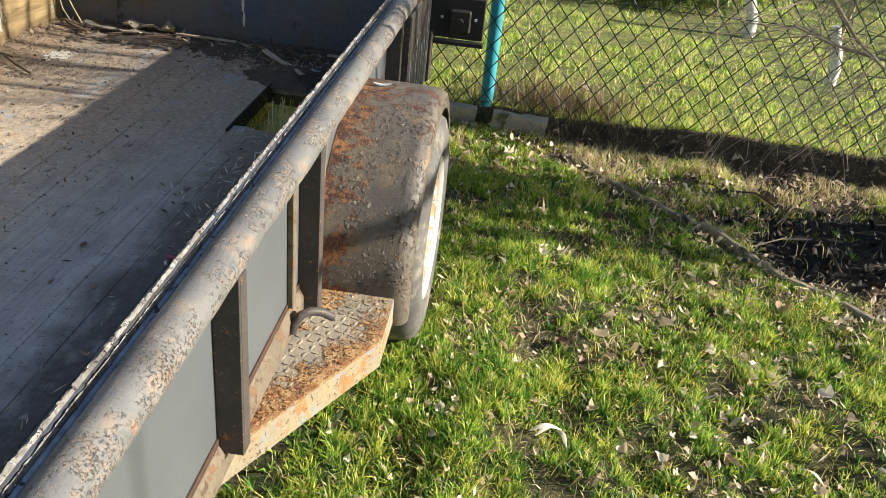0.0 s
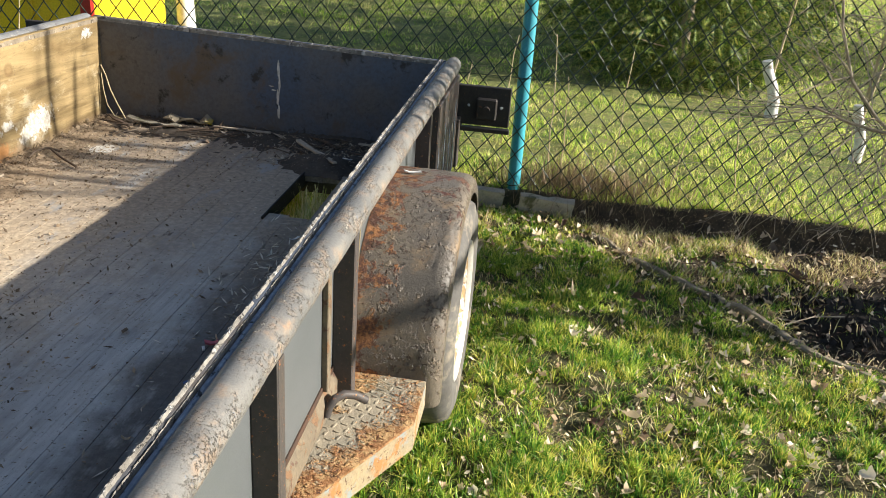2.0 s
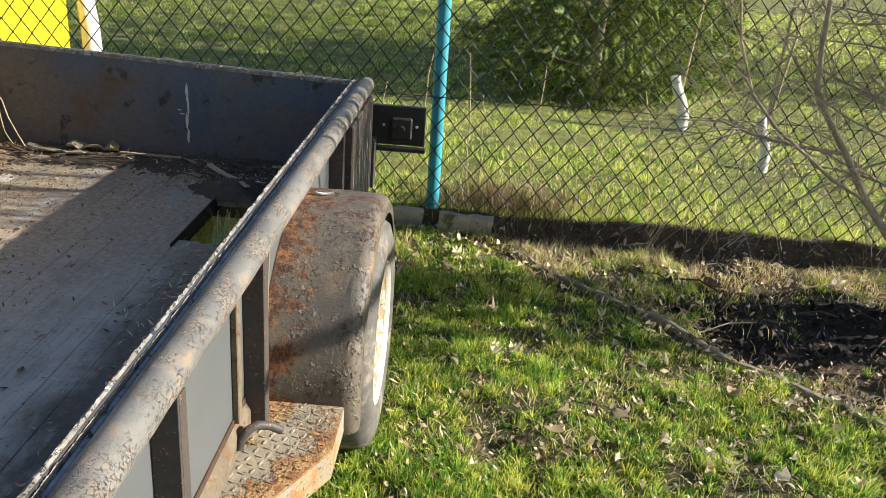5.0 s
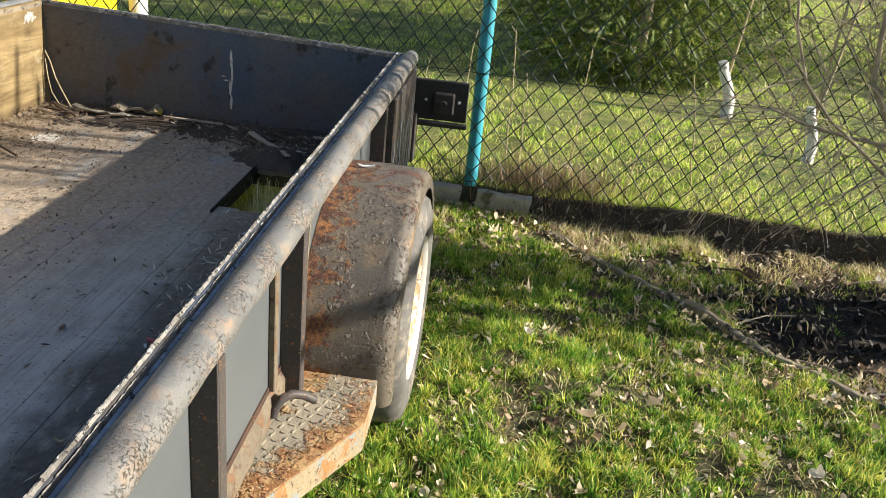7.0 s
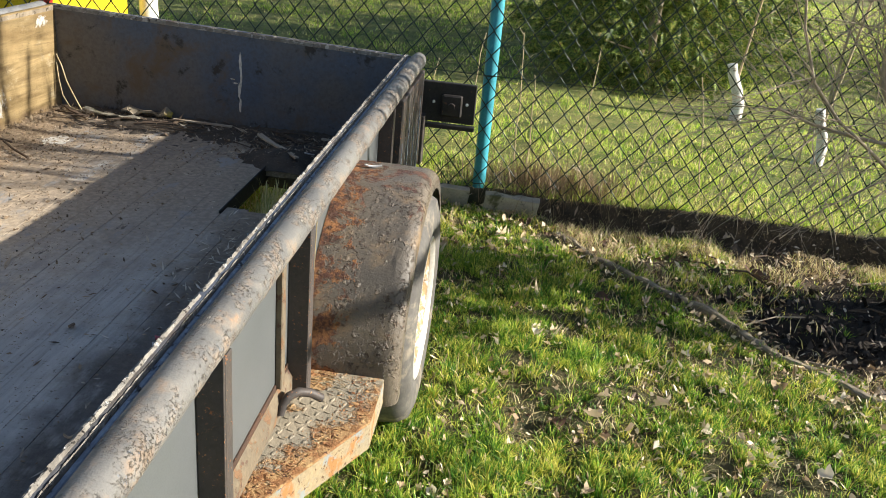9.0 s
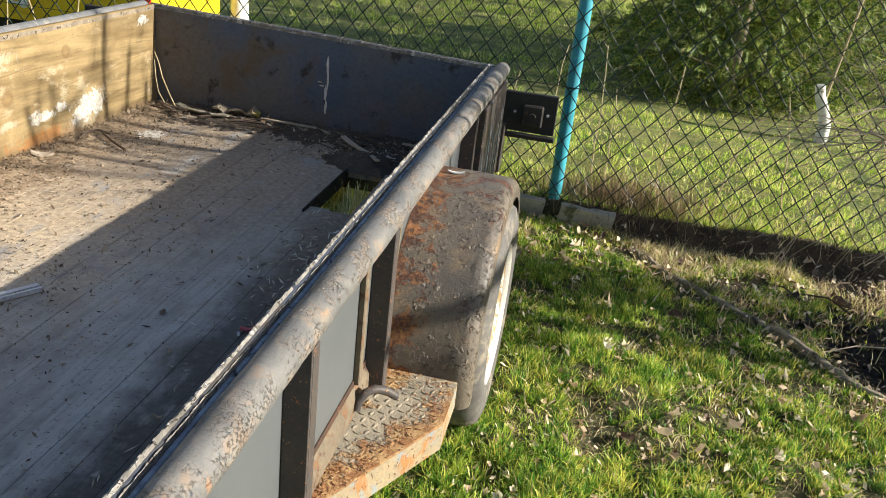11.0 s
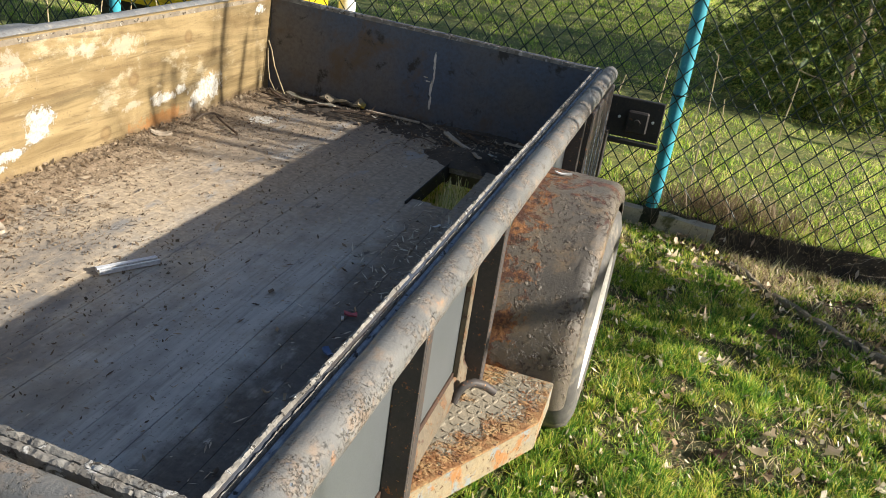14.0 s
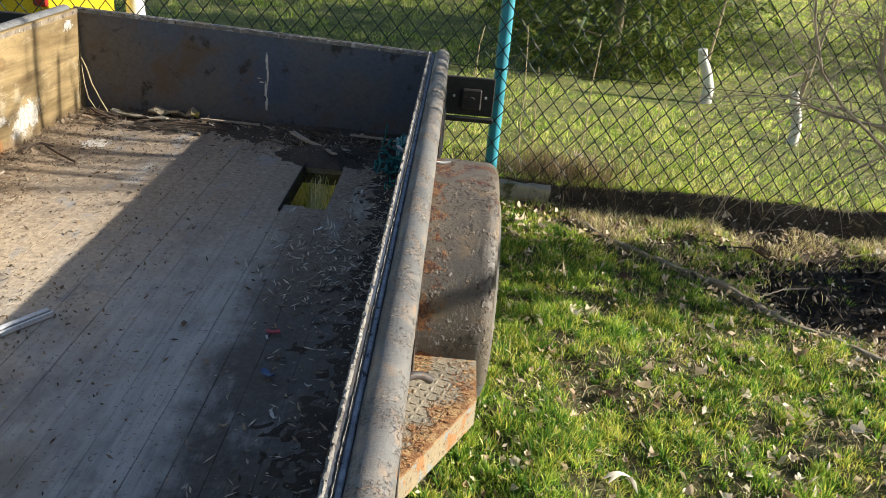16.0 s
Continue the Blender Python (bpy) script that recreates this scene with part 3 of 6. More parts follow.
def vnoise(x, y, scale, seed):
    """Smooth value noise, 0 to 1, for arrays."""
    g = np.random.default_rng(seed).random((64, 64))
    u, v = x * scale + 1000.0, y * scale + 1000.0
    i, j = np.floor(u).astype(int), np.floor(v).astype(int)
    fu, fv = u - i, v - j
    fu, fv = fu * fu * (3 - 2 * fu), fv * fv * (3 - 2 * fv)
    i, j, i1, j1 = i % 64, j % 64, (i + 1) % 64, (j + 1) % 64
    return (g[i, j] * (1 - fu) + g[i1, j] * fu) * (1 - fv) + (g[i, j1] * (1 - fu) + g[i1, j1] * fu) * fv


# ---- ground ----
FENCE_Y = 3.42


def bed_line(x, y):
    """Over 0 on the soil side of the edging."""
    return 0.66 * x + 0.75 * y - 2.69


def mud(x, y):
    """1 on the bare wet soil of the bed, 0 elsewhere."""
    wob = 0.25 * (vnoise(np.asarray(x, dtype=float), np.asarray(y, dtype=float), 4.0, 14) - 0.5)
    band = np.clip((x + wob - 1.18) / 0.22, 0, 1) * np.clip((y + wob - 2.42) / 0.08, 0, 1) * np.clip((2.98 + wob - y) / 0.08, 0, 1)
    low = np.clip((x + wob - 1.82) / 0.12, 0, 1) * np.clip((y + wob - 2.08) / 0.08, 0, 1) * np.clip((2.98 - y) / 0.08, 0, 1)
    return np.maximum(band, low)


def ground_z(x, y):
    x, y = np.asarray(x, dtype=float), np.asarray(y, dtype=float)
    z = 0.022 * (vnoise(x, y, 1.3, 3) - 0.5) + 0.03 * (vnoise(x, y, 5.0, 4) - 0.5)
    z = z + 0.03 * np.clip((y - 2.5) / 0.8, 0, 1)
    z = z + (0.055 + 0.02 * vnoise(x, y, 3, 9)) * np.clip((y - (FENCE_Y - 0.075)) / 0.05, 0, 1)
    z = z - 0.035 * np.exp(-((y - (FENCE_Y - 0.115)) / 0.05) ** 2) * np.clip((x - 0.5) / 0.2, 0, 1) * (0.5 + vnoise(x, y, 5, 10))
    lawn = np.clip(-bed_line(x, y) / 0.15, 0, 1) * np.clip((x - 0.1) / 0.2, 0, 1) * np.clip((3.2 - y) / 0.3, 0, 1)
    z = z + lawn * 0.030 * (vnoise(x, y, 8.5, 5) - 0.5)
    f = np.clip((y - 3.9) / 3.2, 0, 1)
    z = z - 0.21 * f * f * (3 - 2 * f)
    soil = np.clip(bed_line(x, y) / 0.1, 0, 1) * np.clip((FENCE_Y - 0.08 - y) / 0.08, 0, 1)
    z = z + soil * (0.06 * (vnoise(x, y, 4, 12) - 0.62) + 0.022 * (vnoise(x + 0.3 * y, y - 0.3 * x, 9, 13) - 0.5))
    z = z * np.clip((60 - np.abs(x)) / 30, 0, 1) * np.clip((60 - np.abs(y)) / 30, 0, 1)
    return z


def spaced(lo, hi, fine):
    far = np.array([0.3, 0.8, 1.6, 3, 6, 12, 25, 60, 150, 400, 1200, 3000])
    return np.concatenate([lo - far[::-1], np.arange(lo, hi + fine / 2, fine), hi + far])


gx, gy = spaced(-2.5, 3.6, 0.03), np.concatenate([spaced(-0.6, 4.2, 0.025)])
GX, GY = np.meshgrid(gx, gy, indexing="ij")
GZ = ground_z(GX, GY)
nx, ny = GX.shape
idx = np.arange(nx * ny).reshape(nx, ny)
gq = np.stack([idx[:-1, :-1], idx[1:, :-1], idx[1:, 1:], idx[:-1, 1:]], -1).reshape(-1, 4)
g_me = big_mesh("ground", np.stack([GX, GY, GZ], -1).reshape(-1, 3), gq, np.zeros((0, 3), int), m_ground)
g_me.shade_smooth()
ground = tagged(new("ground", g_me), "garden ground of thin lawn, bare soil and thatch", "ground", kind="structure")


def blades(name, x, y, z, h, w, lean, material, label, category, seed, flat=0.0, turn=None):
    """Grass blades as one mesh: each is a bent strip that ends in a point."""
    rng = np.random.default_rng(seed)
    n = len(x)
    a = rng.random(n) * math.tau
    b = rng.random(n) * math.tau if turn is None else turn
    side = np.stack([np.cos(a), np.sin(a), np.zeros(n)], -1) * (w / 2)[:, None]
    bend = np.stack([np.cos(b), np.sin(b), np.zeros(n)], -1) * (h * lean)[:, None]
    base = np.stack([x, y, z - 0.004], -1)
    up = np.zeros((n, 3))
    up[:, 2] = h * np.sqrt(np.clip(1 - lean ** 2 * 0.8, 0.05, 1))
    mid = base + up * 0.6 + bend * 0.35
    tip = base + up * (1.0 - flat) + bend
    v = np.stack([base - side, base + side, mid + side * 0.75, mid - side * 0.75, tip], 1).reshape(-1, 3)
    k = np.arange(n)[:, None] * 5
    ob = new(name, big_mesh(name, v, k + np.array([[0, 1, 2, 3]]), k + np.array([[3, 2, 4]]), material))
    return tagged(ob, label, category, kind="stuff")


def near_lawn():
    """Lawn of dense clumps of differing height, each of tufts whose blades fan outwards, with thin spots between them."""
    rng = np.random.default_rng(11)
    n = 52000
    x, y = rng.uniform(-0.9, 2.75, n), rng.uniform(-0.1, FENCE_Y - 0.06, n)
    patch = 0.25 * vnoise(x, y, 3.1, 23) + 0.40 * vnoise(x, y, 9.5, 24) + 0.35 * vnoise(x, y, 24.0, 28)
    keep = rng.random(n) < np.clip(patch * 4.0 - 1.15, 0.18, 1)
    keep &= (bed_line(x, y) < 0.0) | (rng.random(n) < 0.6 * (1 - 0.93 * mud(x, y)) * np.clip(vnoise(x, y, 4.5, 25) * 2.6 - 0.8 + 0.5 * (x < 1.4), 0.05, 1))
    keep &= (np.abs(bed_line(x, y) - 0.02) > 0.035) | (rng.random(n) < 0.3)
    keep &= (x > -0.05) | (rng.random(n) < 0.12)
    keep &= (y < FENCE_Y - 0.12) | (x < 0.3)
    x, y, patch = x[keep], y[keep], patch[keep]
    size = rng.gamma(3.0, 0.33, len(x)) * (0.30 + 1.3 * patch)
    count = np.clip((15 * size).astype(int), 3, 46)
    i = np.repeat(np.arange(len(x)), count)
    m = len(i)
    r, a = np.abs(rng.normal(0, 0.010, m)) * np.sqrt(np.clip(size[i], 0.4, 2.5)), rng.random(m) * math.tau
    px, py = x[i] + r * np.cos(a), y[i] + r * np.sin(a)
    h = (0.009 + 0.018 * np.clip(size[i], 0.2, 2.4)) * rng.uniform(0.4, 1.2, m)
    lean = np.clip(0.35 + r * 24 + rng.normal(0, 0.22, m), 0.05, 0.98)
    blades("lawn_grass", px, py, ground_z(px, py), h, rng.uniform(0.0018, 0.0040, m), lean, m_grass,
           "short tufted green lawn grass with dry blades", "grass", 1, 0.0, a + rng.normal(0, 0.5, m))
    n = 40000
    x, y = rng.uniform(-0.1, 2.75, n), rng.uniform(-0.1, FENCE_Y - 0.06, n)
    thin = 0.25 * vnoise(x, y, 3.1, 23) + 0.40 * vnoise(x, y, 9.5, 24) + 0.35 * vnoise(x, y, 24.0, 28)
    keep = (bed_line(x, y) < 0.02) & (rng.random(n) < np.clip(1.5 - 2.2 * thin, 0.10, 0.9))
    x, y = x[keep], y[keep]
    m = len(x)
    blades("lawn_thatch", x, y, ground_z(x, y) + 0.004, rng.uniform(0.012, 0.045, m), rng.uniform(0.0016, 0.0036, m), rng.uniform(0.8, 1.0, m), m_dry_grass,
           "short dry straw thatch between the grass tufts", "dry grass", 5)


def outer_lawn():
    """Coarser grass on the ground round the trailer and behind the camera's place."""
    rng = np.random.default_rng(19)
    n = 110000
    x, y = rng.uniform(-4.5, 4.0, n), rng.uniform(-3.5, FENCE_Y - 0.1, n)
    keep = ((x < -0.05) | (x > 2.75) | (y < -0.1)) & (bed_line(x, y) < 0.0) & (rng.random(n) < 0.35 + 0.65 * vnoise(x, y, 6, 29))
    x, y = x[keep], y[keep]
    m = len(x)
    blades("outer_lawn_grass", x, y, ground_z(x, y), rng.uniform(0.025, 0.06, m), rng.uniform(0.005, 0.010, m), rng.uniform(0.3, 1.0, m), m_grass,
           "short green lawn grass round the trailer", "grass", 6)


def far_lawn():
    rng = np.random.default_rng(12)
    n = 520000
    y = FENCE_Y + 0.02 + rng.random(n) ** 1.9 * 15.0
    x = -9.0 + rng.random(n) * 22.0
    ok = (x < 1.6 + 0.75 * y) & (x > -1.0 - 0.85 * y)
    x, y = x[ok], y[ok]
    m = len(x)
    cl = vnoise(x, y, 5, 31)
    cl = 0.5 * cl + 0.5 * vnoise(x, y, 11, 34)
    keep = rng.random(m) < np.clip(5.0 * (cl - 0.22) * vnoise(x, y, 1.7, 33) + 0.06, 0, 1)
    x, y, cl = x[keep], y[keep], cl[keep]
    m = len(x)
    h = 0.016 + 0.12 * cl ** 2 * rng.random(m)
    w = rng.uniform(0.0026, 0.0050, m) * (1 + 0.22 * np.clip(y - 3.4, 0, 14))
    blades("meadow_grass", x, y, ground_z(x, y), h, w, rng.uniform(0.35, 1.0, m), m_far_grass, "bright sunlit meadow grass behind the fence", "grass", 2)


def dry_strip():
    rng = np.random.default_rng(13)
    n = 120000
    x, y = rng.uniform(-0.2, 2.9, n), rng.uniform(0.3, FENCE_Y + 0.3, n)
    cl = vnoise(x, y, 7, 41)
    near_fence = np.exp(-((y - (FENCE_Y - 0.24)) / 0.16) ** 2)
    soil = (bed_line(x, y) > -0.02) & (y < FENCE_Y)
    keep = rng.random(n) < np.where(soil, (1 - 0.92 * mud(x, y)) * np.clip(cl * 3.4 - 1.15, 0.04, 1) * (0.45 + 1.2 * near_fence), 0.02 + 0.08 * np.clip(vnoise(x, y, 3.2, 44) * 2 - 0.8, 0, 1) + 0.25 * near_fence * (vnoise(x, y, 6, 45) > 0.45))
    keep &= (y > FENCE_Y - 0.02) | (y < FENCE_Y - 0.10) | (rng.random(n) < 0.14)
    keep &= (np.abs(bed_line(x, y) + 0.02) > 0.09) | (rng.random(n) < 0.15)
    x, y, cl = x[keep], y[keep], cl[keep]
    m = len(x)
    h = 0.03 + 0.07 * cl * rng.random(m)
    blades("dry_grass", x, y, ground_z(x, y), h, rng.uniform(0.002, 0.0048, m), rng.uniform(0.35, 1.0, m), m_dry_grass,
           "straw-coloured dry grass along the fence and soil bed", "dry grass", 3)
    n = 1600
    x, y = rng.normal(0.62, 0.2, n), rng.normal(FENCE_Y + 0.12, 0.09, n)
    blades("dry_weeds", x, y, ground_z(x, y), rng.uniform(0.06, 0.20, n), rng.uniform(0.002, 0.0035, n), rng.uniform(0.2, 0.95, n), m_weed,
           "tall brown withered weeds at the foot of the fence", "weeds", 4)


near_lawn(), outer_lawn(), far_lawn(), dry_strip()

# ---- trailer ----
BED_Z, TUBE_Z, LEFT_Z = 0.38, 0.73, 0.765
NEAR_Y, FAR_Y, LEFT_X, RIGHT_X = 0.312, 2.995, -1.460, -0.060
trailer = thing("trailer", (-0.73, 1.7, 0.0), "old rusty flatbed utility trailer with plank bed and low sides", "trailer")


def straight(a, b, n):
    a, b = Vector(a), Vector(b)
    return [a.lerp(b, i / n) for i in range(n + 1)]


def rail(a, b, label, material):
    bm = tube(straight(a, b, 70), 0.030, 20)
    rough_up(bm, 0.0013, 38)
    return part("rail", bm, material, trailer, label, 60)


rail((0, 0.228, TUBE_Z), (0, 3.005, TUBE_Z), "round steel side rail with flaking paint", m_tube)
rail((-1.515, 0.228, LEFT_Z), (-1.515, 3.005, LEFT_Z), "round steel side rail, grey and worn", m_greyrail)
rail((-1.515, 0.255, LEFT_Z - 0.002), (0, 0.255, TUBE_Z - 0.002), "round steel end rail, peeling and lichen-stained", m_tube)



def ragged(a, b, across, high, n, seed):
    """A thin strip from a to b whose top is torn and splintered."""
    rng = random.Random(seed)
    bm = bmesh.new()
    a, b, across = Vector(a), Vector(b), Vector(across)
    rows = []
    for i in range(n + 1):
        p = a.lerp(b, i / n)
        chip = -0.5 * high if noise.noise(p * 9 + Vector((seed, 0, 0))) > 0.62 else 0.0
        row = [bm.verts.new(p - Vector((0, 0, 0.012)))]
        for f in (0.0, 0.33, 0.66, 1.0):
            up = high * (0.65 + 0.3 * noise.noise(p * 60 + Vector((seed, 9 * f, 0)))) * (0.55 if f in (0.0, 1.0) else 1.0) + chip + rng.uniform(-0.0012, 0.0012)
            row.append(bm.verts.new(p + across * (f + rng.uniform(-0.06, 0.06)) + Vector((0, 0, max(up, -0.008)))))
        row.append(bm.verts.new(p + across - Vector((0, 0, 0.012))))
        rows.append(row)
    for r0, r1 in zip(rows, rows[1:]):
        for k in range(5):
            bm.faces.new((r0[k], r0[k + 1], r1[k + 1], r1[k]))
    return bm


# side boards
bm = prism([(NEAR_Y - 0.03, 0.33), (FAR_Y + 0.02, 0.33), (FAR_Y + 0.02, TUBE_Z + 0.015), (NEAR_Y - 0.03, TUBE_Z + 0.015)], 0, -0.056, -0.043, 0.0015)
right_board = part("side_board", bm, m_far, trailer, "dark plywood side board with a peeling white top edge")
bm = ragged((-0.056, NEAR_Y, TUBE_Z + 0.013), (-0.056, FAR_Y, TUBE_Z + 0.013), (0.0075, 0, 0), 0.009, 620, 1)
part("top_edge", bm, m_edge, right_board, "splintered white top edge")
part("edge_strip", ragged((-0.0428, NEAR_Y, TUBE_Z + 0.010), (-0.0428, FAR_Y, TUBE_Z + 0.010), (0.003, 0, 0), 0.008, 620, 8), m_edge, right_board, "second thin peeling ply edge")
bm = box(-0.0395, -0.0305, NEAR_Y - 0.02, FAR_Y + 0.01, 0.66, TUBE_Z + 0.009, 0.002)
part("seal_strip", bm, m_strip, right_board, "torn blue-grey strip of old sealing")
part("outer_panel", box(-0.042, -0.022, NEAR_Y - 0.02, FAR_Y, 0.3970, 0.659, 0.001), m_panel, right_board, "smooth dark grey painted outer panel")

bm = prism([(NEAR_Y - 0.03, 0.33), (FAR_Y + 0.02, 0.33), (FAR_Y + 0.02, LEFT_Z + 0.022), (NEAR_Y - 0.03, LEFT_Z + 0.022)], 0, LEFT_X - 0.018, LEFT_X, 0.0015)
left_board = part("side_board", bm, m_ply, trailer, "sunlit yellowed plywood side board with white flaked patches")
bm = ragged((LEFT_X - 0.018, NEAR_Y, LEFT_Z + 0.014), (LEFT_X - 0.018, FAR_Y, LEFT_Z + 0.014), (0.019, 0, 0), 0.010, 360, 2)
part("top_edge", bm, m_oldedge, left_board, "worn dirty top edge of the plywood")
# Black strip filling the gap between plywood and rail.
part("gap_strip", box(-1.486, -1.479, NEAR_Y, FAR_Y, 0.70, LEFT_Z + 0.012, 0.001), m_black, left_board)

bm = prism([(LEFT_X - 0.018, 0.33), (-0.03, 0.33), (-0.03, TUBE_Z + 0.012), (LEFT_X - 0.018, LEFT_Z + 0.026)], 1, FAR_Y, FAR_Y + 0.018, 0.0015)
far_board = part("end_board", bm, m_far, trailer, "dark stained plywood end board with a white paint run")
bm = ragged((LEFT_X, FAR_Y - 0.002, LEFT_Z + 0.020), (-0.032, FAR_Y - 0.002, TUBE_Z + 0.006), (0, 0.022, 0), 0.008, 300, 3)
part("top_edge", bm, m_edge, far_board, "grey worn top edge")


def blob(cx, cz, pieces, seed, plane, depth, face):
    """Flaked patches: ragged raised flakes on an upright board (plane 0: across x; plane 1: across y)."""
    rng = random.Random(seed)
    bm = bmesh.new()
    for u, w, ru, rw in pieces:
        n = 18
        ring = []
        for k in range(n):
            a = k * math.tau / n
            r = 1 + rng.uniform(-0.3, 0.25)
            ring.append((cx + u + ru * r * math.cos(a), cz + w + rw * r * math.sin(a)))
        lo, hi = [], []
        for p in ring:
            lo.append(bm.verts.new((face, *p) if plane == 0 else (p[0], face, p[1])))
            f = face + depth * rng.uniform(0.3, 1.0)
            hi.append(bm.verts.new((f, *p) if plane == 0 else (p[0], f, p[1])))
        bm.faces.new(hi)
        for k in range(n):
            bm.faces.new((lo[k], lo[(k + 1) % n], hi[(k + 1) % n], hi[k]))
    return bm


part("paint_run", blob(-0.705, 0.56, [(0.0, 0.09, 0.006, 0.035), (0.004, 0.03, 0.004, 0.04), (-0.004, -0.03, 0.006, 0.035), (0.0, -0.09, 0.005, 0.03), (-0.02, 0.0, 0.010, 0.003), (-0.03, 0.015, 0.01, 0.002)], 7, 1, -0.0015, FAR_Y - 0.0005),
     m_white, far_board, "white paint run")

bm = prism([(LEFT_X - 0.018, 0.33), (-0.03, 0.33), (-0.03, TUBE_Z + 0.010), (LEFT_X - 0.018, LEFT_Z + 0.02)], 1, NEAR_Y - 0.020, NEAR_Y, 0.0015)
near_board = part("end_board", bm, m_far, trailer, "dark plywood end board with a splintered edge")
bm = ragged((LEFT_X, NEAR_Y - 0.0095, LEFT_Z + 0.021), (-0.06, NEAR_Y - 0.0095, TUBE_Z + 0.013), (0, 0.011, 0), 0.010, 420, 4)
part("top_edge", ragged((LEFT_X, NEAR_Y - 0.021, LEFT_Z + 0.021), (-0.06, NEAR_Y - 0.021, TUBE_Z + 0.013), (0, 0.0105, 0), 0.007, 420, 5), m_edge, near_board, "splintered pale plywood edge")
part("top_edge", bm, m_edge, near_board, "splintered pale plywood edge")

# frame under the bed
bm = bmesh.new()
ring0 = [bm.verts.new((x, 0.232, z)) for x, z in ((-0.042, 0.382), (-0.0185, 0.382), (-0.009, 0.364), (-0.009, 0.322), (-0.042, 0.322))]
ring1 = [bm.verts.new((v.co.x, 3.01, v.co.z)) for v in ring0]
bm.faces.new(ring0), bm.faces.new(ring1)
for k in range(5):
    bm.faces.new((ring0[k], ring0[(k + 1) % 5], ring1[(k + 1) % 5], ring1[k]))
part("frame_beam", bm, m_frame, trailer, "rusty steel side beam with a sloping top flange")
part("panel_seam", box(-0.041, -0.0185, 0.30, 2.99, 0.3822, 0.3965, 0.001), m_seam, trailer, "dark rusted seam under the side panel")
part("frame_beam", box(-1.52, -1.479, 0.232, 3.01, 0.305, 0.383, 0.004), m_frame, trailer, "rusty steel side beam")
part("frame_beam", box(-1.478, -0.043, 0.255, 0.288, 0.285, 0.36, 0.004), m_frame, trailer)
part("frame_beam", box(-1.478, -0.043, 3.014, 3.05, 0.285, 0.36, 0.004), m_frame, trailer)
for yy in (0.95, 1.82, 2.62):
    part("cross_member", box(-1.478, -0.043, yy - 0.025, yy + 0.025, 0.29, 0.348, 0.003), m_frame, trailer)
bm = tube([(-1.60, 1.82, 0.29), (0.05, 1.82, 0.25)], 0.028, 12)
part("axle", bm, m_frame, trailer)
part("drawbar", box(-0.79, -0.71, -1.1, 0.254, 0.30, 0.36, 0.004), m_frame, trailer)

# bed
bed = thing("bed", (0, 0, 0), "weathered plank bed with dirt and a rotted hole", "")
bed.parent = trailer
bed.location = -Vector(trailer.location)
ORIGIN[bed.name] = Vector((0, 0, 0))
HOLE = (-0.456, -0.318, 2.12, 2.52)
edges = [-1.459, -1.353, -1.247, -1.143, -1.040, -0.936, -0.833, -0.730, -0.640, -0.548, -0.456, -0.387, -0.318, -0.232, -0.146, -0.061]
rng = random.Random(5)


def plank(x0, x1, ya, yb, lift, rng):
    """A board with worn, slightly wandering long edges."""
    bm = bmesh.new()
    n = max(4, int((yb - ya) / 0.03))
    s = rng.uniform(0, 90)
    gap = rng.uniform(0.0, 0.0011)
    rows = []
    for i in range(n + 1):
        y = ya + (yb - ya) * i / n
        l = x0 + max(0.0001, gap + 0.0011 * noise.noise(Vector((y * 7, s, 0))) + 0.0008 * noise.noise(Vector((y * 31, s, 4))))
        r = x1 - max(0.0001, gap + 0.0011 * noise.noise(Vector((y * 7, s, 9))) + 0.0008 * noise.noise(Vector((y * 31, s, 7))))
        top, low = BED_Z + lift, BED_Z - 0.026
        rows.append([bm.verts.new(p) for p in ((l, y, low), (l, y, top - 0.0005), (l + 0.0004, y, top), (r - 0.0004, y, top), (r, y, top - 0.0005), (r, y, low))])
    for r0, r1 in zip(rows, rows[1:]):
        for k in range(6):
            bm.faces.new((r0[k], r0[(k + 1) % 6], r1[(k + 1) % 6], r1[k]))
    bm.faces.new(rows[0]), bm.faces.new(rows[-1])
    return bm


for x0, x1 in zip(edges, edges[1:]):
    joints = [NEAR_Y + 0.002, None, FAR_Y - 0.002]
    joints = [j for j in joints if j is not None]
    if x0 > HOLE[0] - 0.01 and x1 < HOLE[1] + 0.01:
        joints = [NEAR_Y + 0.002, HOLE[2] + rng.uniform(-0.03, 0.02), None, HOLE[3] + rng.uniform(-0.03, 0.02), FAR_Y - 0.002]
    for ya, yb in zip(joints, joints[1:]):
        if ya is None or yb is None:
            continue
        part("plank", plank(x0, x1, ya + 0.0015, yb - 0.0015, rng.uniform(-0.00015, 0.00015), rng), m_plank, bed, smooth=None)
# Thin black strip standing just above the planks.
part("hole_edge", box(-0.462, -0.456, 2.08, 2.58, 0.335, BED_Z + 0.010, 0.002), m_black, bed, "black strip along the left edge of the rotted hole")

# fenders and wheels


def fender_point(a, lift=0.0, grow=0.0):
    return 1.82 - (0.42 + grow) * math.cos(a), 0.295 + lift + (0.37 + grow) * math.sin(a)


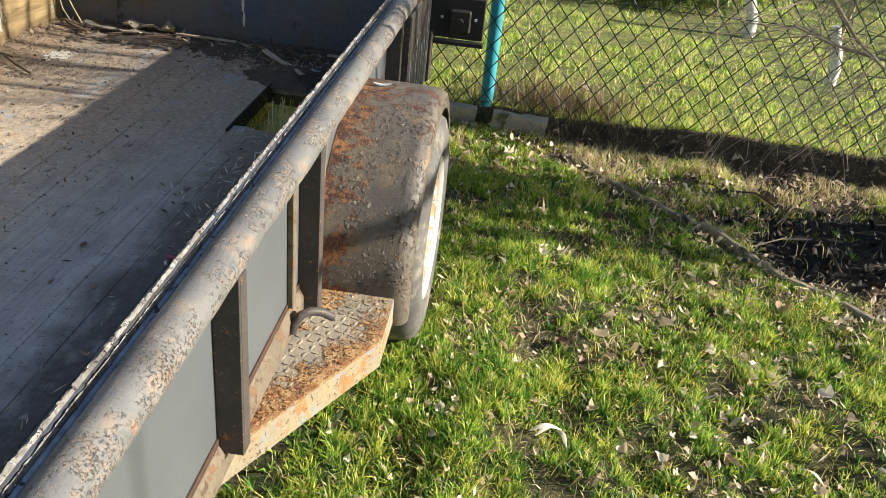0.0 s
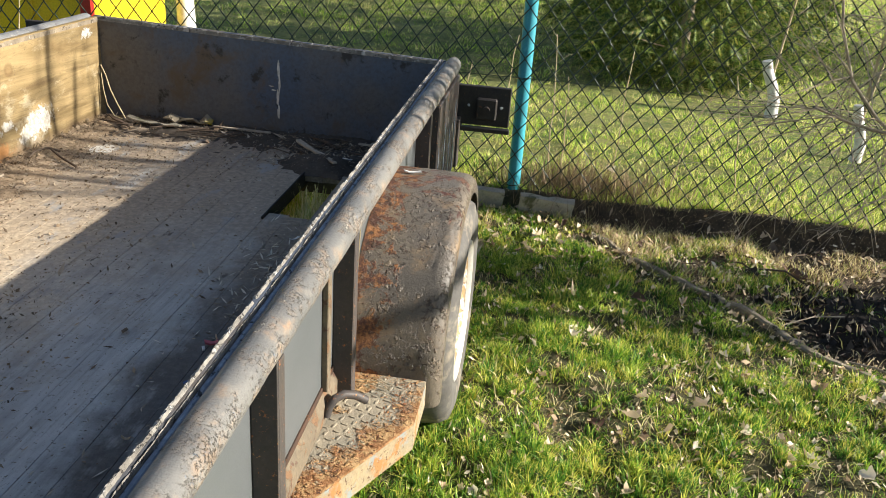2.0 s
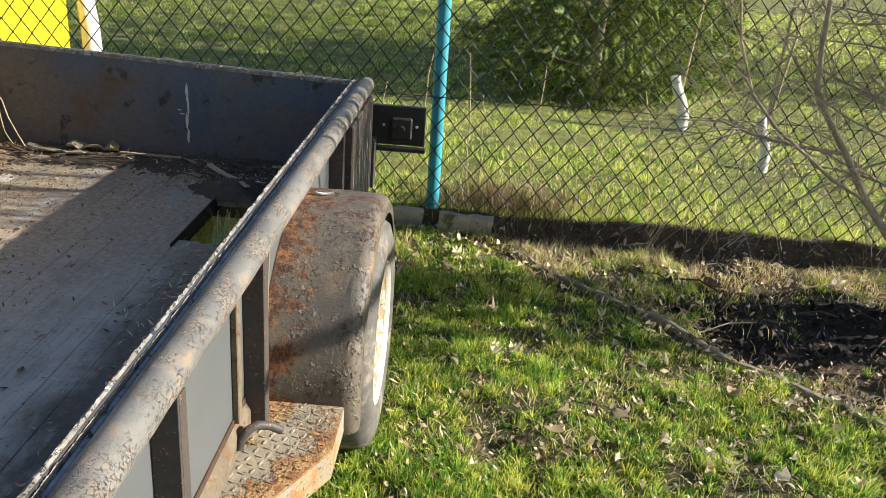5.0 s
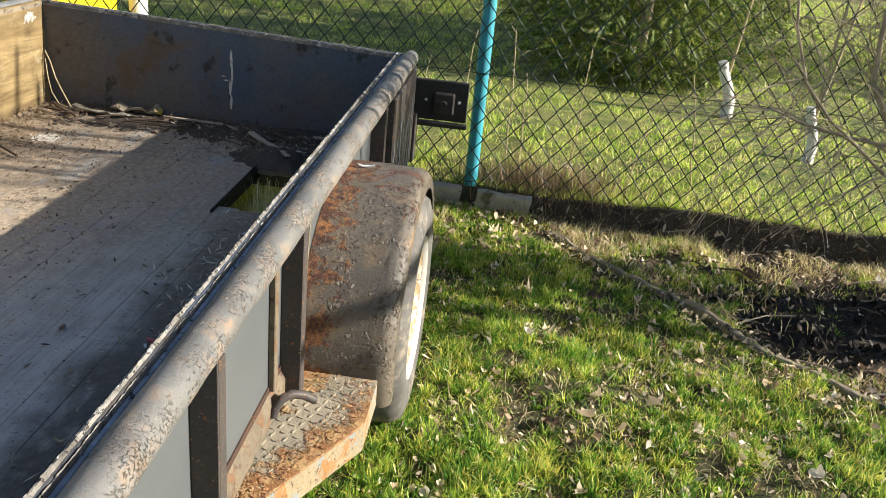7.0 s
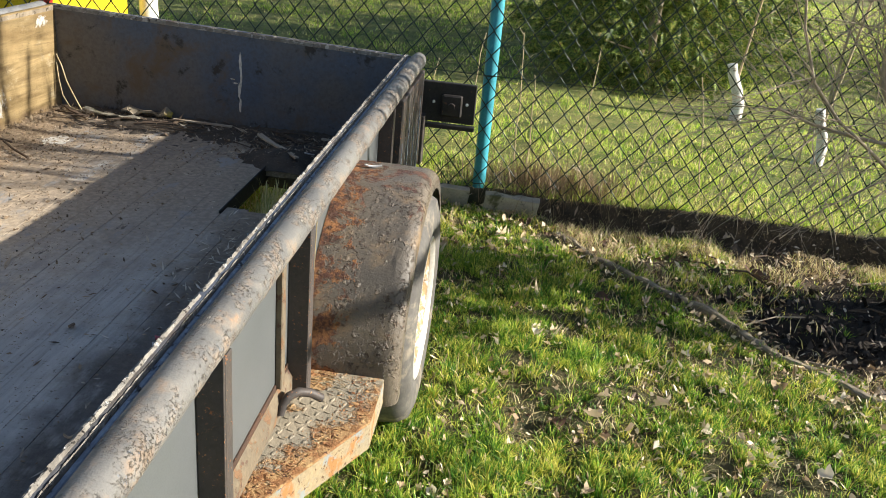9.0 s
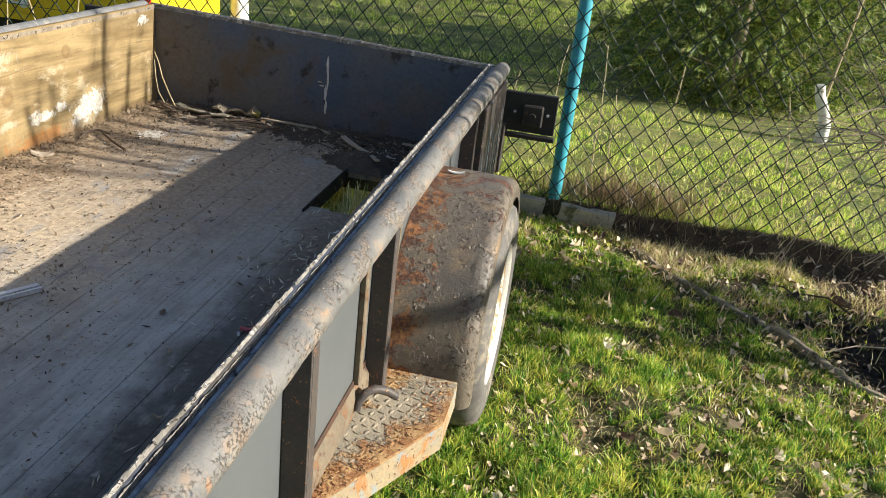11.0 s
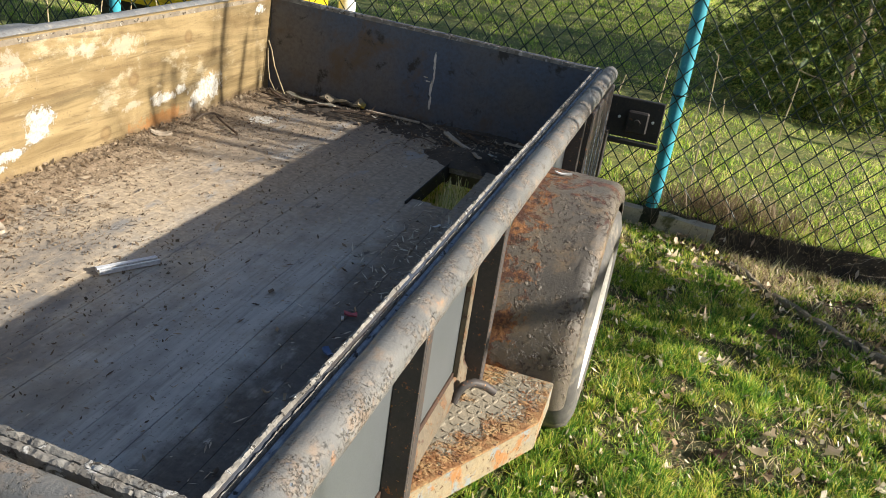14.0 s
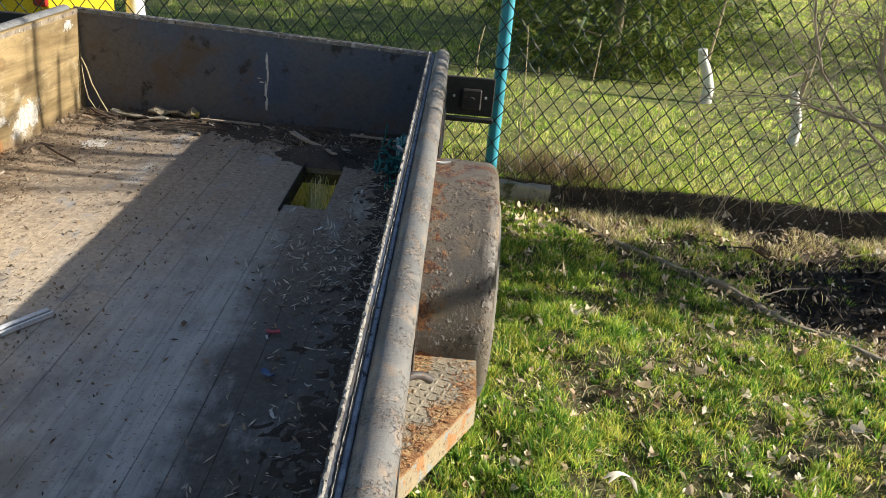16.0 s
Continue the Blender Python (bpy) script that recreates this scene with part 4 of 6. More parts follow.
def fender(x_in, x_out, lift, label, material):
    """A bent sheet over the wheel with a rounded outer edge and a turned-down lip."""
    bm = bmesh.new()
    s = 1 if x_out > x_in else -1
    w = abs(x_out - x_in)
    cross = [(f * (w - 0.036), 0.0) for f in np.linspace(0, 1, 34)]
    cross += [(w - 0.036 + 0.036 * math.sin(b), -0.030 * (1 - math.cos(b))) for b in np.linspace(0.25, math.pi / 2, 7)]
    cross += [(w, -0.040), (w, -0.052), (w - 0.002, -0.052), (w - 0.003, -0.030)]
    rows = []
    for i in range(96):
        a = -0.16 + (math.pi + 0.32) * i / 95
        row = []
        for u, d in cross:
            y, z = fender_point(a, lift, d)
            p = Vector((x_in + s * u, y, z))
            if d > -0.02:
                spread = max(0.0, noise.noise(p * 9) + 0.25)
                blister = spread * (max(0.0, noise.noise(p * 55) - 0.2) * 0.005 + max(0.0, noise.noise(p * 120 + Vector((4, 0, 0))) - 0.3) * 0.008)
                out = Vector((0, -math.cos(a), math.sin(a)))
                p += out * (blister + 0.003 * noise.noise(p * 6))
            row.append(bm.verts.new(p))
        rows.append(row)
    for r0, r1 in zip(rows, rows[1:]):
        for k in range(len(cross) - 1):
            bm.faces.new((r0[k], r0[k + 1], r1[k + 1], r1[k]))
    return part("fender", bm, material, trailer, label, 70)


def wheel(xc, zc, s, label):
    c = (xc, 1.82, zc)
    e = new("wheel")
    e.parent = trailer
    e.location = Vector((0, 0, 0))
    ORIGIN[e.name] = ORIGIN[trailer.name]
    tagged(e, label)
    w = 0.082
    prof = [(-w * 0.78, 0.18), (-w, 0.222), (-w * 1.02, 0.27), (-w * 0.9, 0.30), (-w * 0.6, 0.315), (0, 0.32), (w * 0.6, 0.315), (w * 0.9, 0.30), (w * 1.02, 0.27), (w, 0.222), (w * 0.85, 0.194), (w * 0.6, 0.18), (-w * 0.78, 0.18)]
    part("tyre", lathe([(s * x, r) for x, r in prof], c, 72), m_tyre, e, "half-flat dusty grey rubber tyre sunk in the grass", 75)
    rim = [(-0.05, 0.178), (0.050, 0.186), (0.071, 0.198), (0.078, 0.198), (0.080, 0.194), (0.074, 0.187), (0.066, 0.183)]
    dish = [(0.0655, 0.1825), (0.058, 0.174), (0.050, 0.158), (0.046, 0.145), (0.048, 0.10), (0.050, 0.06), (0.030, 0.05), (0.028, 0.001)]
    part("rim", lathe([(s * x, r) for x, r in rim], c, 64), m_rim, e, "whitish steel rim lip with rust stains")
    part("rim_dish", lathe([(s * x, r) for x, r in dish], c, 64), m_dish, e, "yellow-brown rusted rim dish")
    for k in range(4):
        a = k * math.tau / 4 + 0.4
        part("wheel_bolt", tube([(c[0] + s * 0.04, c[1] + 0.055 * math.cos(a), c[2] + 0.055 * math.sin(a)), (c[0] + s * 0.062, c[1] + 0.055 * math.cos(a), c[2] + 0.055 * math.sin(a))], 0.009, 6), m_frame, e)


fender(-0.020, 0.205, 0.0, "rusty blistered steel mudguard over the wheel", m_fender)
fender(-1.50, -1.74, 0.085, "worn grey steel mudguard over the wheel", m_greyrail)
wheel(0.135, 0.29, 1, "trailer wheel with silver rim under the mudguard")
wheel(-1.66, 0.30, -1, "trailer wheel with silver rim under the mudguard")

# step
STEP_Z = 0.315
outline = [(-0.12, 1.405), (0.173, 1.405), (0.173, 1.235), (0.0, 0.905), (-0.12, 0.675)]
step = part("step", prism(outline, 2, STEP_Z - 0.006, STEP_Z, 0.002), m_step, trailer, "rusty chequer-plate step beside the mudguard")
bm = bmesh.new()
for i in range(-30, 60):
    for j in range(-30, 60):
        u, v = i * 0.0215, j * 0.0215
        x, y = u * 0.90 - v * 0.44 + 0.02, 1.12 + u * 0.44 + v * 0.90
        d = (0.173 - x) * 1.0 if y > 1.235 else (0.173 - (1.235 - y) * 0.524 - x)
        if x < -0.04 or d < 0.012 or y > 1.395:
            continue
        a = 0.455 + math.pi / 4 + (math.pi / 2 if (i + j) % 2 else 0)
        ca, sa = math.cos(a), math.sin(a)
        ring = [(x + ca * p - sa * q, y + sa * p + ca * q) for p, q in ((-0.0092, 0), (-0.005, -0.0028), (0.005, -0.0028), (0.0092, 0), (0.005, 0.0028), (-0.005, 0.0028))]
        lo = [bm.verts.new((*p, STEP_Z - 0.0005)) for p in ring]
        hi = [bm.verts.new((x + (p[0] - x) * 0.7, y + (p[1] - y) * 0.7, STEP_Z + 0.0019)) for p in ring]
        bm.faces.new(hi)
        for k in range(6):
            bm.faces.new((lo[k], lo[(k + 1) % 6], hi[(k + 1) % 6], hi[k]))
part("chequer_relief", bm, m_step, step, "raised chequer lugs", kind="stuff")
path = [(0.173, 1.405), (0.173, 1.235), (0.0, 0.905), (-0.12, 0.675)]
bm = bmesh.new()
for (xa, ya), (xb, yb) in zip(path, path[1:]):
    n = Vector((yb - ya, xa - xb, 0)).normalized() * 0.004
    q = [Vector((xa, ya, 0)), Vector((xb, yb, 0)), Vector((xb, yb, 0)) + n, Vector((xa, ya, 0)) + n]
    lo = [bm.verts.new((p.x, p.y, STEP_Z - 0.068)) for p in q]
    hi = [bm.verts.new((p.x, p.y, STEP_Z - 0.003)) for p in q]
    bm.faces.new(lo), bm.faces.new(hi)
    for k in range(4):
        bm.faces.new((lo[k], lo[(k + 1) % 4], hi[(k + 1) % 4], hi[k]))
part("skirt", bm, m_skirt, step, "faded folded edge of the step")
bm = tube([(-0.006, 1.185, 0.338), (-0.002, 1.19, 0.358), (0.008, 1.20, 0.374), (0.024, 1.215, 0.378), (0.044, 1.232, 0.368), (0.064, 1.248, 0.348)], 0.0095, 12)
part("tie_hook", bm, m_bracket, trailer, "bent steel tie-down hook")

# upright brackets on the outside


def bracket(y, bottom):
    bm = box(-0.0215, 0.022, y - 0.004, y + 0.001, bottom, 0.708, 0.001)
    box(0.0175, 0.0225, y + 0.0012, y + 0.03, bottom, 0.704, 0.001, bm)
    part("bracket", bm, m_bracket, trailer, "dark painted steel upright with rust")


bracket(0.80, 0.366)
part("tie_string", tube([(-0.006, 1.408, 0.316), (0.004, 1.385, 0.50), (0.016, 1.36, 0.706)], 0.0014, 5), m_stemdry, trailer, "thin pale string tied to the rail")
bracket(1.292, 0.318)
bracket(2.30, 0.325)
# Widened forward so the far end of the grey panel shows dark.
corner = part("corner_post", box(-0.0215, 0.03, 2.45, 2.99, 0.325, 0.699, 0.004), m_bracket, trailer, "dark steel corner post, widened over the far panel end")
part("panel_trim", box(-0.0215, -0.008, 1.20, 1.225, 0.386, 0.70, 0.002), m_frame, trailer, "pale rusty trim strip")

for k in range(7):
    yy = 2.47 + 0.072 * k
    part("peeling_strip", prism([(yy, 0.33), (yy + 0.014 + 0.006 * (k % 3), 0.33), (yy + 0.012, 0.52 + 0.04 * (k % 4)), (yy + 0.004, 0.55 + 0.035 * (k % 4))], 0, 0.0302, 0.0318), m_edge if k % 2 else m_strip, corner, "torn pale strip of old sealing")

# lamp boards at the far end


def lamp_board(x0, x1, lift):
    s = part("lamp_board", box(min(x0, x1), max(x0, x1), 3.115, 3.14, 0.47 + lift, 0.632 + lift, 0.003), m_lamp, trailer, "dark lamp board seen from behind")
    cx = x1 - (x1 - x0) * 0.36
    part("lamp_socket", box(cx - 0.042, cx + 0.042, 3.088, 3.1148, 0.50 + lift, 0.588 + lift, 0.006), m_lamp, s)
    part("cable_gland", tube([(cx, 3.09, 0.545 + lift), (cx, 3.07, 0.545 + lift)], 0.014, 10), m_lamp, s)
    for dx in (-0.075, 0.06):
        part("bolt", tube([(cx + dx, 3.1146, 0.552 + lift), (cx + dx, 3.107, 0.552 + lift)], 0.006, 6), m_alu, s, "small bright bolt")
    part("lower_bar", box(min(x0, x1) + 0.05, max(x0, x1) + 0.005, 3.10, 3.135, 0.445 + lift, 0.462 + lift, 0.002), m_lamp, s, "rusty flat bar")
    part("mount", box(min(x0, x1), max(x0, x1) - abs(x1 - x0) * 0.75, 3.0505, 3.1145, 0.30 + lift, 0.50 + lift, 0.003), m_bracket, s)


lamp_board(-0.03, 0.232, 0.0)
lamp_board(-1.50, -1.86, 0.09)

# ---- fence ----
fence = thing("chain_link_fence", (0.27, FENCE_Y, 0.08), "green chain-link wire fence on turquoise steel posts", "fence")
for px, lean in ((0.272, -0.012), (-2.62, 0.02), (3.16, 0.0), (-5.5, 0.0)):
    part("post", tube([(px, FENCE_Y + 0.035, -0.1), (px + lean, FENCE_Y + 0.035, 1.62)], 0.0295, 20), m_post, fence, "turquoise painted steel post", 60)
MW, MH = 0.087, 0.108
rows = 15
bm = bmesh.new()
pts = []
for k in range(2 * rows + 1):
    pts.append((0.0 if k % 2 == 0 else MW / 2 + 0.002, 0.0025 if k % 2 == 0 else -0.0025, 0.055 + k * MH / 2))
tube(pts, 0.0033, 6, bm, False)
wire_me = finish(bm, "wire", m_wire)
for c in range(-128, 125):
    o = new("wire", wire_me)
    o.parent = fence
    base = Vector((c * MW / 2, FENCE_Y + random.uniform(-0.003, 0.003), 0.0))
    o.location = base - ORIGIN[fence.name]
    o.rotation_euler = (random.uniform(-0.003, 0.003), random.uniform(-0.003, 0.003), 0)
    o.location.z += 0.0 if c % 2 == 0 else -MH / 2
for zz in (0.62, 1.2):
    part("tension_wire", tube([(-5.5, FENCE_Y - 0.004, zz), (5.2, FENCE_Y - 0.004, zz)], 0.0016, 5), m_wire, fence)
for zz in (0.615, 0.12):
    bm = tube([(0.27 + 0.033 * math.cos(a), FENCE_Y + 0.035 + 0.033 * math.sin(a), zz + 0.004 * math.cos(a)) for a in np.linspace(0, math.tau, 22)], 0.0022, 5)
    part("tie_wire", bm, m_wire, fence)

# kerb blocks under the fence


def kerb(x0, x1, y, z, tilt):
    bm = box(x0, x1, y - 0.03, y + 0.03, z - 0.12, z, 0)
    bmesh.ops.subdivide_edges(bm, edges=list(bm.edges), cuts=5, use_grid_fill=True)
    rough_up(bm, 0.007, 22, x0)
    ob = solo("kerb_block", bm, m_conc, ((x0 + x1) / 2, y, z - 0.11), "short weathered concrete kerb block at the fence", "kerb", "kerb blocks")
    ob.rotation_euler = (0, tilt, 0)


kerb(0.305, 0.548, 3.325, 0.112, radians(2.5))
kerb(-0.05, 0.232, 3.375, 0.108, radians(1))

# ---- edging, shrub, trees ----
EDGE = [(0.639, 3.163), (0.80, 2.978), (0.951, 2.848), (1.126, 2.663), (1.286, 2.505), (1.391, 2.354), (1.533, 2.242), (1.676, 2.072), (1.819, 1.921), (2.05, 1.69), (2.3, 1.45)]
for k, (p, q) in enumerate(zip(EDGE, EDGE[1:])):
    a, b = Vector((*p, 0)), Vector((*q, 0))
    d = (b - a).normalized()
    n = Vector((-d.y, d.x, 0))
    bm = bmesh.new()
    length = (b - a).length
    rows = []
    for i in range(17):
        c = a + d * length * i / 16
        zz = float(ground_z(c.x, c.y))
        w, h = 0.015 + 0.006 * noise.noise(c * 14), 0.022 + 0.010 * noise.noise(c * 9 + Vector((k, 0, 0)))
        if i in (0, 16):
            h -= 0.01
        rows.append([bm.verts.new(c + n * u + Vector((0, 0, zz + v))) for u, v in ((-w, -0.03), (-w, h * 0.75), (-w * 0.55, h), (w * 0.55, h * 0.97), (w, h * 0.7), (w, -0.03))])
    for r0, r1 in zip(rows, rows[1:]):
        for j in range(5):
            bm.faces.new((r0[j], r0[j + 1], r1[j + 1], r1[j]))
    bm.faces.new(rows[0]), bm.faces.new(rows[-1])
    rough_up(bm, 0.003, 45, k)
    mid = (a + b) / 2
    solo("garden_edging", bm, m_moss, (mid.x, mid.y, float(ground_z(mid.x, mid.y))), "half-sunken mossy grey edging strip in the lawn", "edging", "edging of the soil bed")


def wander(start, direction, length, rng, steps=8, droop=0.0, wobble=0.18):
    pts, d = [Vector(start)], Vector(direction).normalized()
    for _ in range(steps):
        d = (d + Vector((rng.gauss(0, wobble), rng.gauss(0, wobble), rng.gauss(0, wobble) - droop)) * 0.6).normalized()
        pts.append(pts[-1] + d * length / steps)
    return pts


def taper(r0, r1, n):
    return [r0 + (r1 - r0) * i / (n - 1) for i in range(n)]


def twigs_on(bm, pts, rng, count, length, radius, depth, droop=0.0, out=None):
    """Side twigs along a limb, with their own side twigs down to the given depth."""
    for _ in range(count):
        f = rng.uniform(0.25, 1.0) * (len(pts) - 1)
        i = min(int(f), len(pts) - 2)
        p = pts[i].lerp(pts[i + 1], f - i)
        d = (pts[i + 1] - pts[i]).normalized()
        side = Vector((rng.gauss(0, 1), rng.gauss(0, 1), rng.gauss(0.15, 0.8)))
        if out:
            side += Vector(out)
        w = (d * 0.7 + side.normalized()).normalized()
        ln = length * rng.uniform(0.5, 1.2)
        t = wander(p, w, ln, rng, 5, droop, 0.22)
        tube(t, taper(radius * rng.uniform(0.7, 1.1), radius * 0.35, len(t)), 4 if depth < 2 else 5, bm, False)
        if depth > 1:
            twigs_on(bm, t, rng, rng.randint(2, 4), length * 0.5, radius * 0.55, depth - 1, droop, out)


def shrub():
    rng = random.Random(77)
    base = (2.27, 2.76, float(ground_z(2.27, 2.76)) - 0.02)
    sh = thing("bare_shrub", base, "leafless many-stemmed garden shrub in the soil bed", "shrub")
    twigs = bmesh.new()
    main = [Vector(p) for p in ((2.29, 2.76, 0.0), (2.20, 2.76, 0.15), (2.04, 2.755, 0.32), (1.88, 2.75, 0.50), (1.77, 2.74, 0.655), (1.68, 2.73, 0.77), (1.60, 2.72, 0.88), (1.57, 2.70, 1.03), (1.54, 2.66, 1.3), (1.5, 2.6, 1.7))]
    part("trunk", tube(main, taper(0.018, 0.0065, len(main)), 9), m_bark, sh, "slanting grey-brown stem", 60)
    limbs = [
        [(1.88, 2.75, 0.50), (1.72, 2.70, 0.58), (1.58, 2.66, 0.68), (1.46, 2.63, 0.76), (1.34, 2.60, 0.88), (1.26, 2.58, 1.05), (1.2, 2.55, 1.3)],
        [(1.75, 2.74, 0.67), (1.55, 2.68, 0.70), (1.38, 2.62, 0.74), (1.24, 2.58, 0.79)],
        [(1.95, 2.75, 0.42), (1.99, 2.80, 0.62), (2.03, 2.84, 0.85), (2.0, 2.86, 1.15), (1.92, 2.85, 1.5), (1.9, 2.8, 1.9)],
    ]
    for x, y, tx, ty, tz in ((2.33, 2.79, 1.95, 2.6, 1.9), (2.36, 2.74, 2.2, 2.35, 2.1), (2.38, 2.82, 2.45, 3.0, 2.3), (2.40, 2.77, 2.8, 2.7, 2.2), (2.36, 2.84, 2.1, 3.1, 2.0), (2.42, 2.80, 3.0, 3.0, 1.7), (2.34, 2.72, 1.75, 2.45, 1.5),
                           (2.40, 2.70, 2.6, 2.2, 1.9), (2.43, 2.86, 2.7, 3.3, 2.1), (2.37, 2.78, 2.0, 2.85, 2.4)):
        a, b = Vector((x, y, -0.02)), Vector((tx, ty, tz))
        limbs.append([a.lerp(b, i / 9) + Vector((rng.gauss(0, 0.02), rng.gauss(0, 0.02), 0.10 * math.sin(i / 9 * math.pi))) * (1 if 0 < i < 9 else 0) for i in range(10)])
    for k, lb in enumerate(limbs):
        lb = [Vector(p) for p in lb]
        r = 0.0075 if k < 3 else rng.uniform(0.015, 0.020)
        part("limb", tube(lb, taper(r, 0.004 if k < 3 else 0.011, len(lb)), 7), m_bark, sh, "", 60)
        twigs_on(twigs, lb, rng, 16 if k < 3 else 20, 0.42, 0.0022, 3 if k in (0, 1) else 2, 0.03, (-0.7, -0.2, 0) if k in (0, 1) else None)
    twigs_on(twigs, main, rng, 26, 0.40, 0.0026, 3, 0.02, (-0.5, -0.1, 0.1))
    for k in range(30):
        st = (2.10 + rng.random() * 0.52, 2.70 + rng.random() * 0.30, 0.35 + rng.random() * 0.80)
        lb = wander(st, (-1.0, rng.gauss(-0.1, 0.2), rng.gauss(0.6, 0.45)), rng.uniform(0.45, 0.85), rng, 8, 0.0, 0.14)
        part("limb", tube(lb, taper(rng.uniform(0.004, 0.0085), 0.002, len(lb)), 5), m_bark, sh, "", 60)
        twigs_on(twigs, lb, rng, 12, 0.26, 0.0023, 2, 0.0)
    low = [Vector(p) for p in limbs[1]]
    twigs_on(twigs, low, rng, 14, 0.5, 0.0026, 2, 0.14, (-0.5, -0.1, -0.9))
    part("twig_tangle", twigs, m_bark, sh, "fine tangled grey-brown twigs", None, "stuff")


shrub()


def bare_tree(x, y, height, r, seed, limbs=11, twigs=6, extra=(), first=3, spread=1.0):
    rng = random.Random(seed)
    z = float(ground_z(x, y))
    tr = thing("unseen_bare_tree", (x, y, z), "slender leafless tree out of view, placed for its branch shadows", "tree", "bare garden trees")
    stem = [Vector((x + 0.02 * math.sin(i * 1.3), y, z - 0.05 + height * i / 10)) for i in range(11)]
    part("trunk", tube(stem, taper(r, r * 0.25, 11), 8), m_bark, tr, "", 60)
    tw = bmesh.new()
    for lb in extra:
        lb = [Vector(q) for q in lb]
        part("limb", tube(lb, taper(r * 0.95, r * 0.7, len(lb)), 7), m_bark, tr, "", 60)
    for k in range(limbs):
        p = stem[first + k % (10 - first)].lerp(stem[first + 1 + k % (10 - first)], rng.random())
        lb = wander(p, (rng.gauss(0, 1), rng.gauss(0, 1), 0.7), height * spread * rng.uniform(0.2, 0.4), rng, 7, -0.03, 0.15)
        part("limb", tube(lb, taper(r * 0.42, r * 0.12, len(lb)), 6), m_bark, tr, "", 60)
        twigs_on(tw, lb, rng, twigs, height * 0.13, r * 0.12, 2)
    part("twig_tangle", tw, m_bark, tr, "", None, "stuff")


# Trees out of view, set where their limbs shade the trailer and lawn.
bare_tree(3.3, 2.55, 2.7, 0.030, 12, 5, 5, [[(3.3, 2.55, 1.60), (3.25, 2.2, 1.74), (3.2, 1.85, 1.775), (3.2, 1.45, 1.78)]], 5, 0.6)
bare_tree(5.6, 2.95, 3.0, 0.046, 13, 13, 4, (), 4, 0.75)
bare_tree(6.2, 2.70, 3.3, 0.046, 14, 13, 4, (), 4, 0.75)
bare_tree(5.6, 3.16, 3.4, 0.030, 6, 5, 1)
bare_tree(5.0, 0.80, 3.2, 0.014, 8, 4, 3)


def sapling(x, y, zt, lean, stems, r, seed):
    rng = random.Random(seed)
    z = float(ground_z(x, y))
    sp = thing("whitewashed_sapling", (x, y, z), "thin young tree with a whitewashed kinked trunk", "sapling", "whitewashed saplings")
    pts = [Vector((x, y, z - 0.03)), Vector((x + lean * 0.1 + 0.012, y, z + zt * 0.3)), Vector((x + lean * 0.45 + 0.015, y, z + zt * 0.55)), Vector((x + lean * 0.8, y, z + zt * 0.8)), Vector((x + lean, y, z + zt))]
    bm = tube(pts, [r * 1.15, r, r * 0.95, r * 0.9, r * 0.85], 12)
    rough_up(bm, 0.004, 25, seed)
    part("trunk", bm, m_lime, sp, "white limewashed trunk", 60)
    for (sx, top) in stems:
        st = [Vector((x + lean * 0.5 + sx * f, y + 0.03 * f, z + zt * 0.55 + (top - zt * 0.55) * f)) for f in (0, 0.25, 0.5, 0.75, 1)]
        part("stem", tube(st, taper(0.010, 0.005, 5), 6), m_stemdry, sp, "pale thin stem", 60)
        tw = bmesh.new()
        twigs_on(tw, st, rng, 8, 0.4, 0.004, 2)
        part("twig_tangle", tw, m_bark, sp, "", None, "stuff")


sapling(2.07, 6.20, 0.42, -0.11, [(0.12, 1.7)], 0.042, 1)
sapling(2.21, 4.74, 0.33, -0.06, [(0.03, 1.4), (0.14, 1.4)], 0.031, 2)
sapling(-2.06, 5.15, 0.95, -0.03, [(0.05, 1.7)], 0.06, 3)


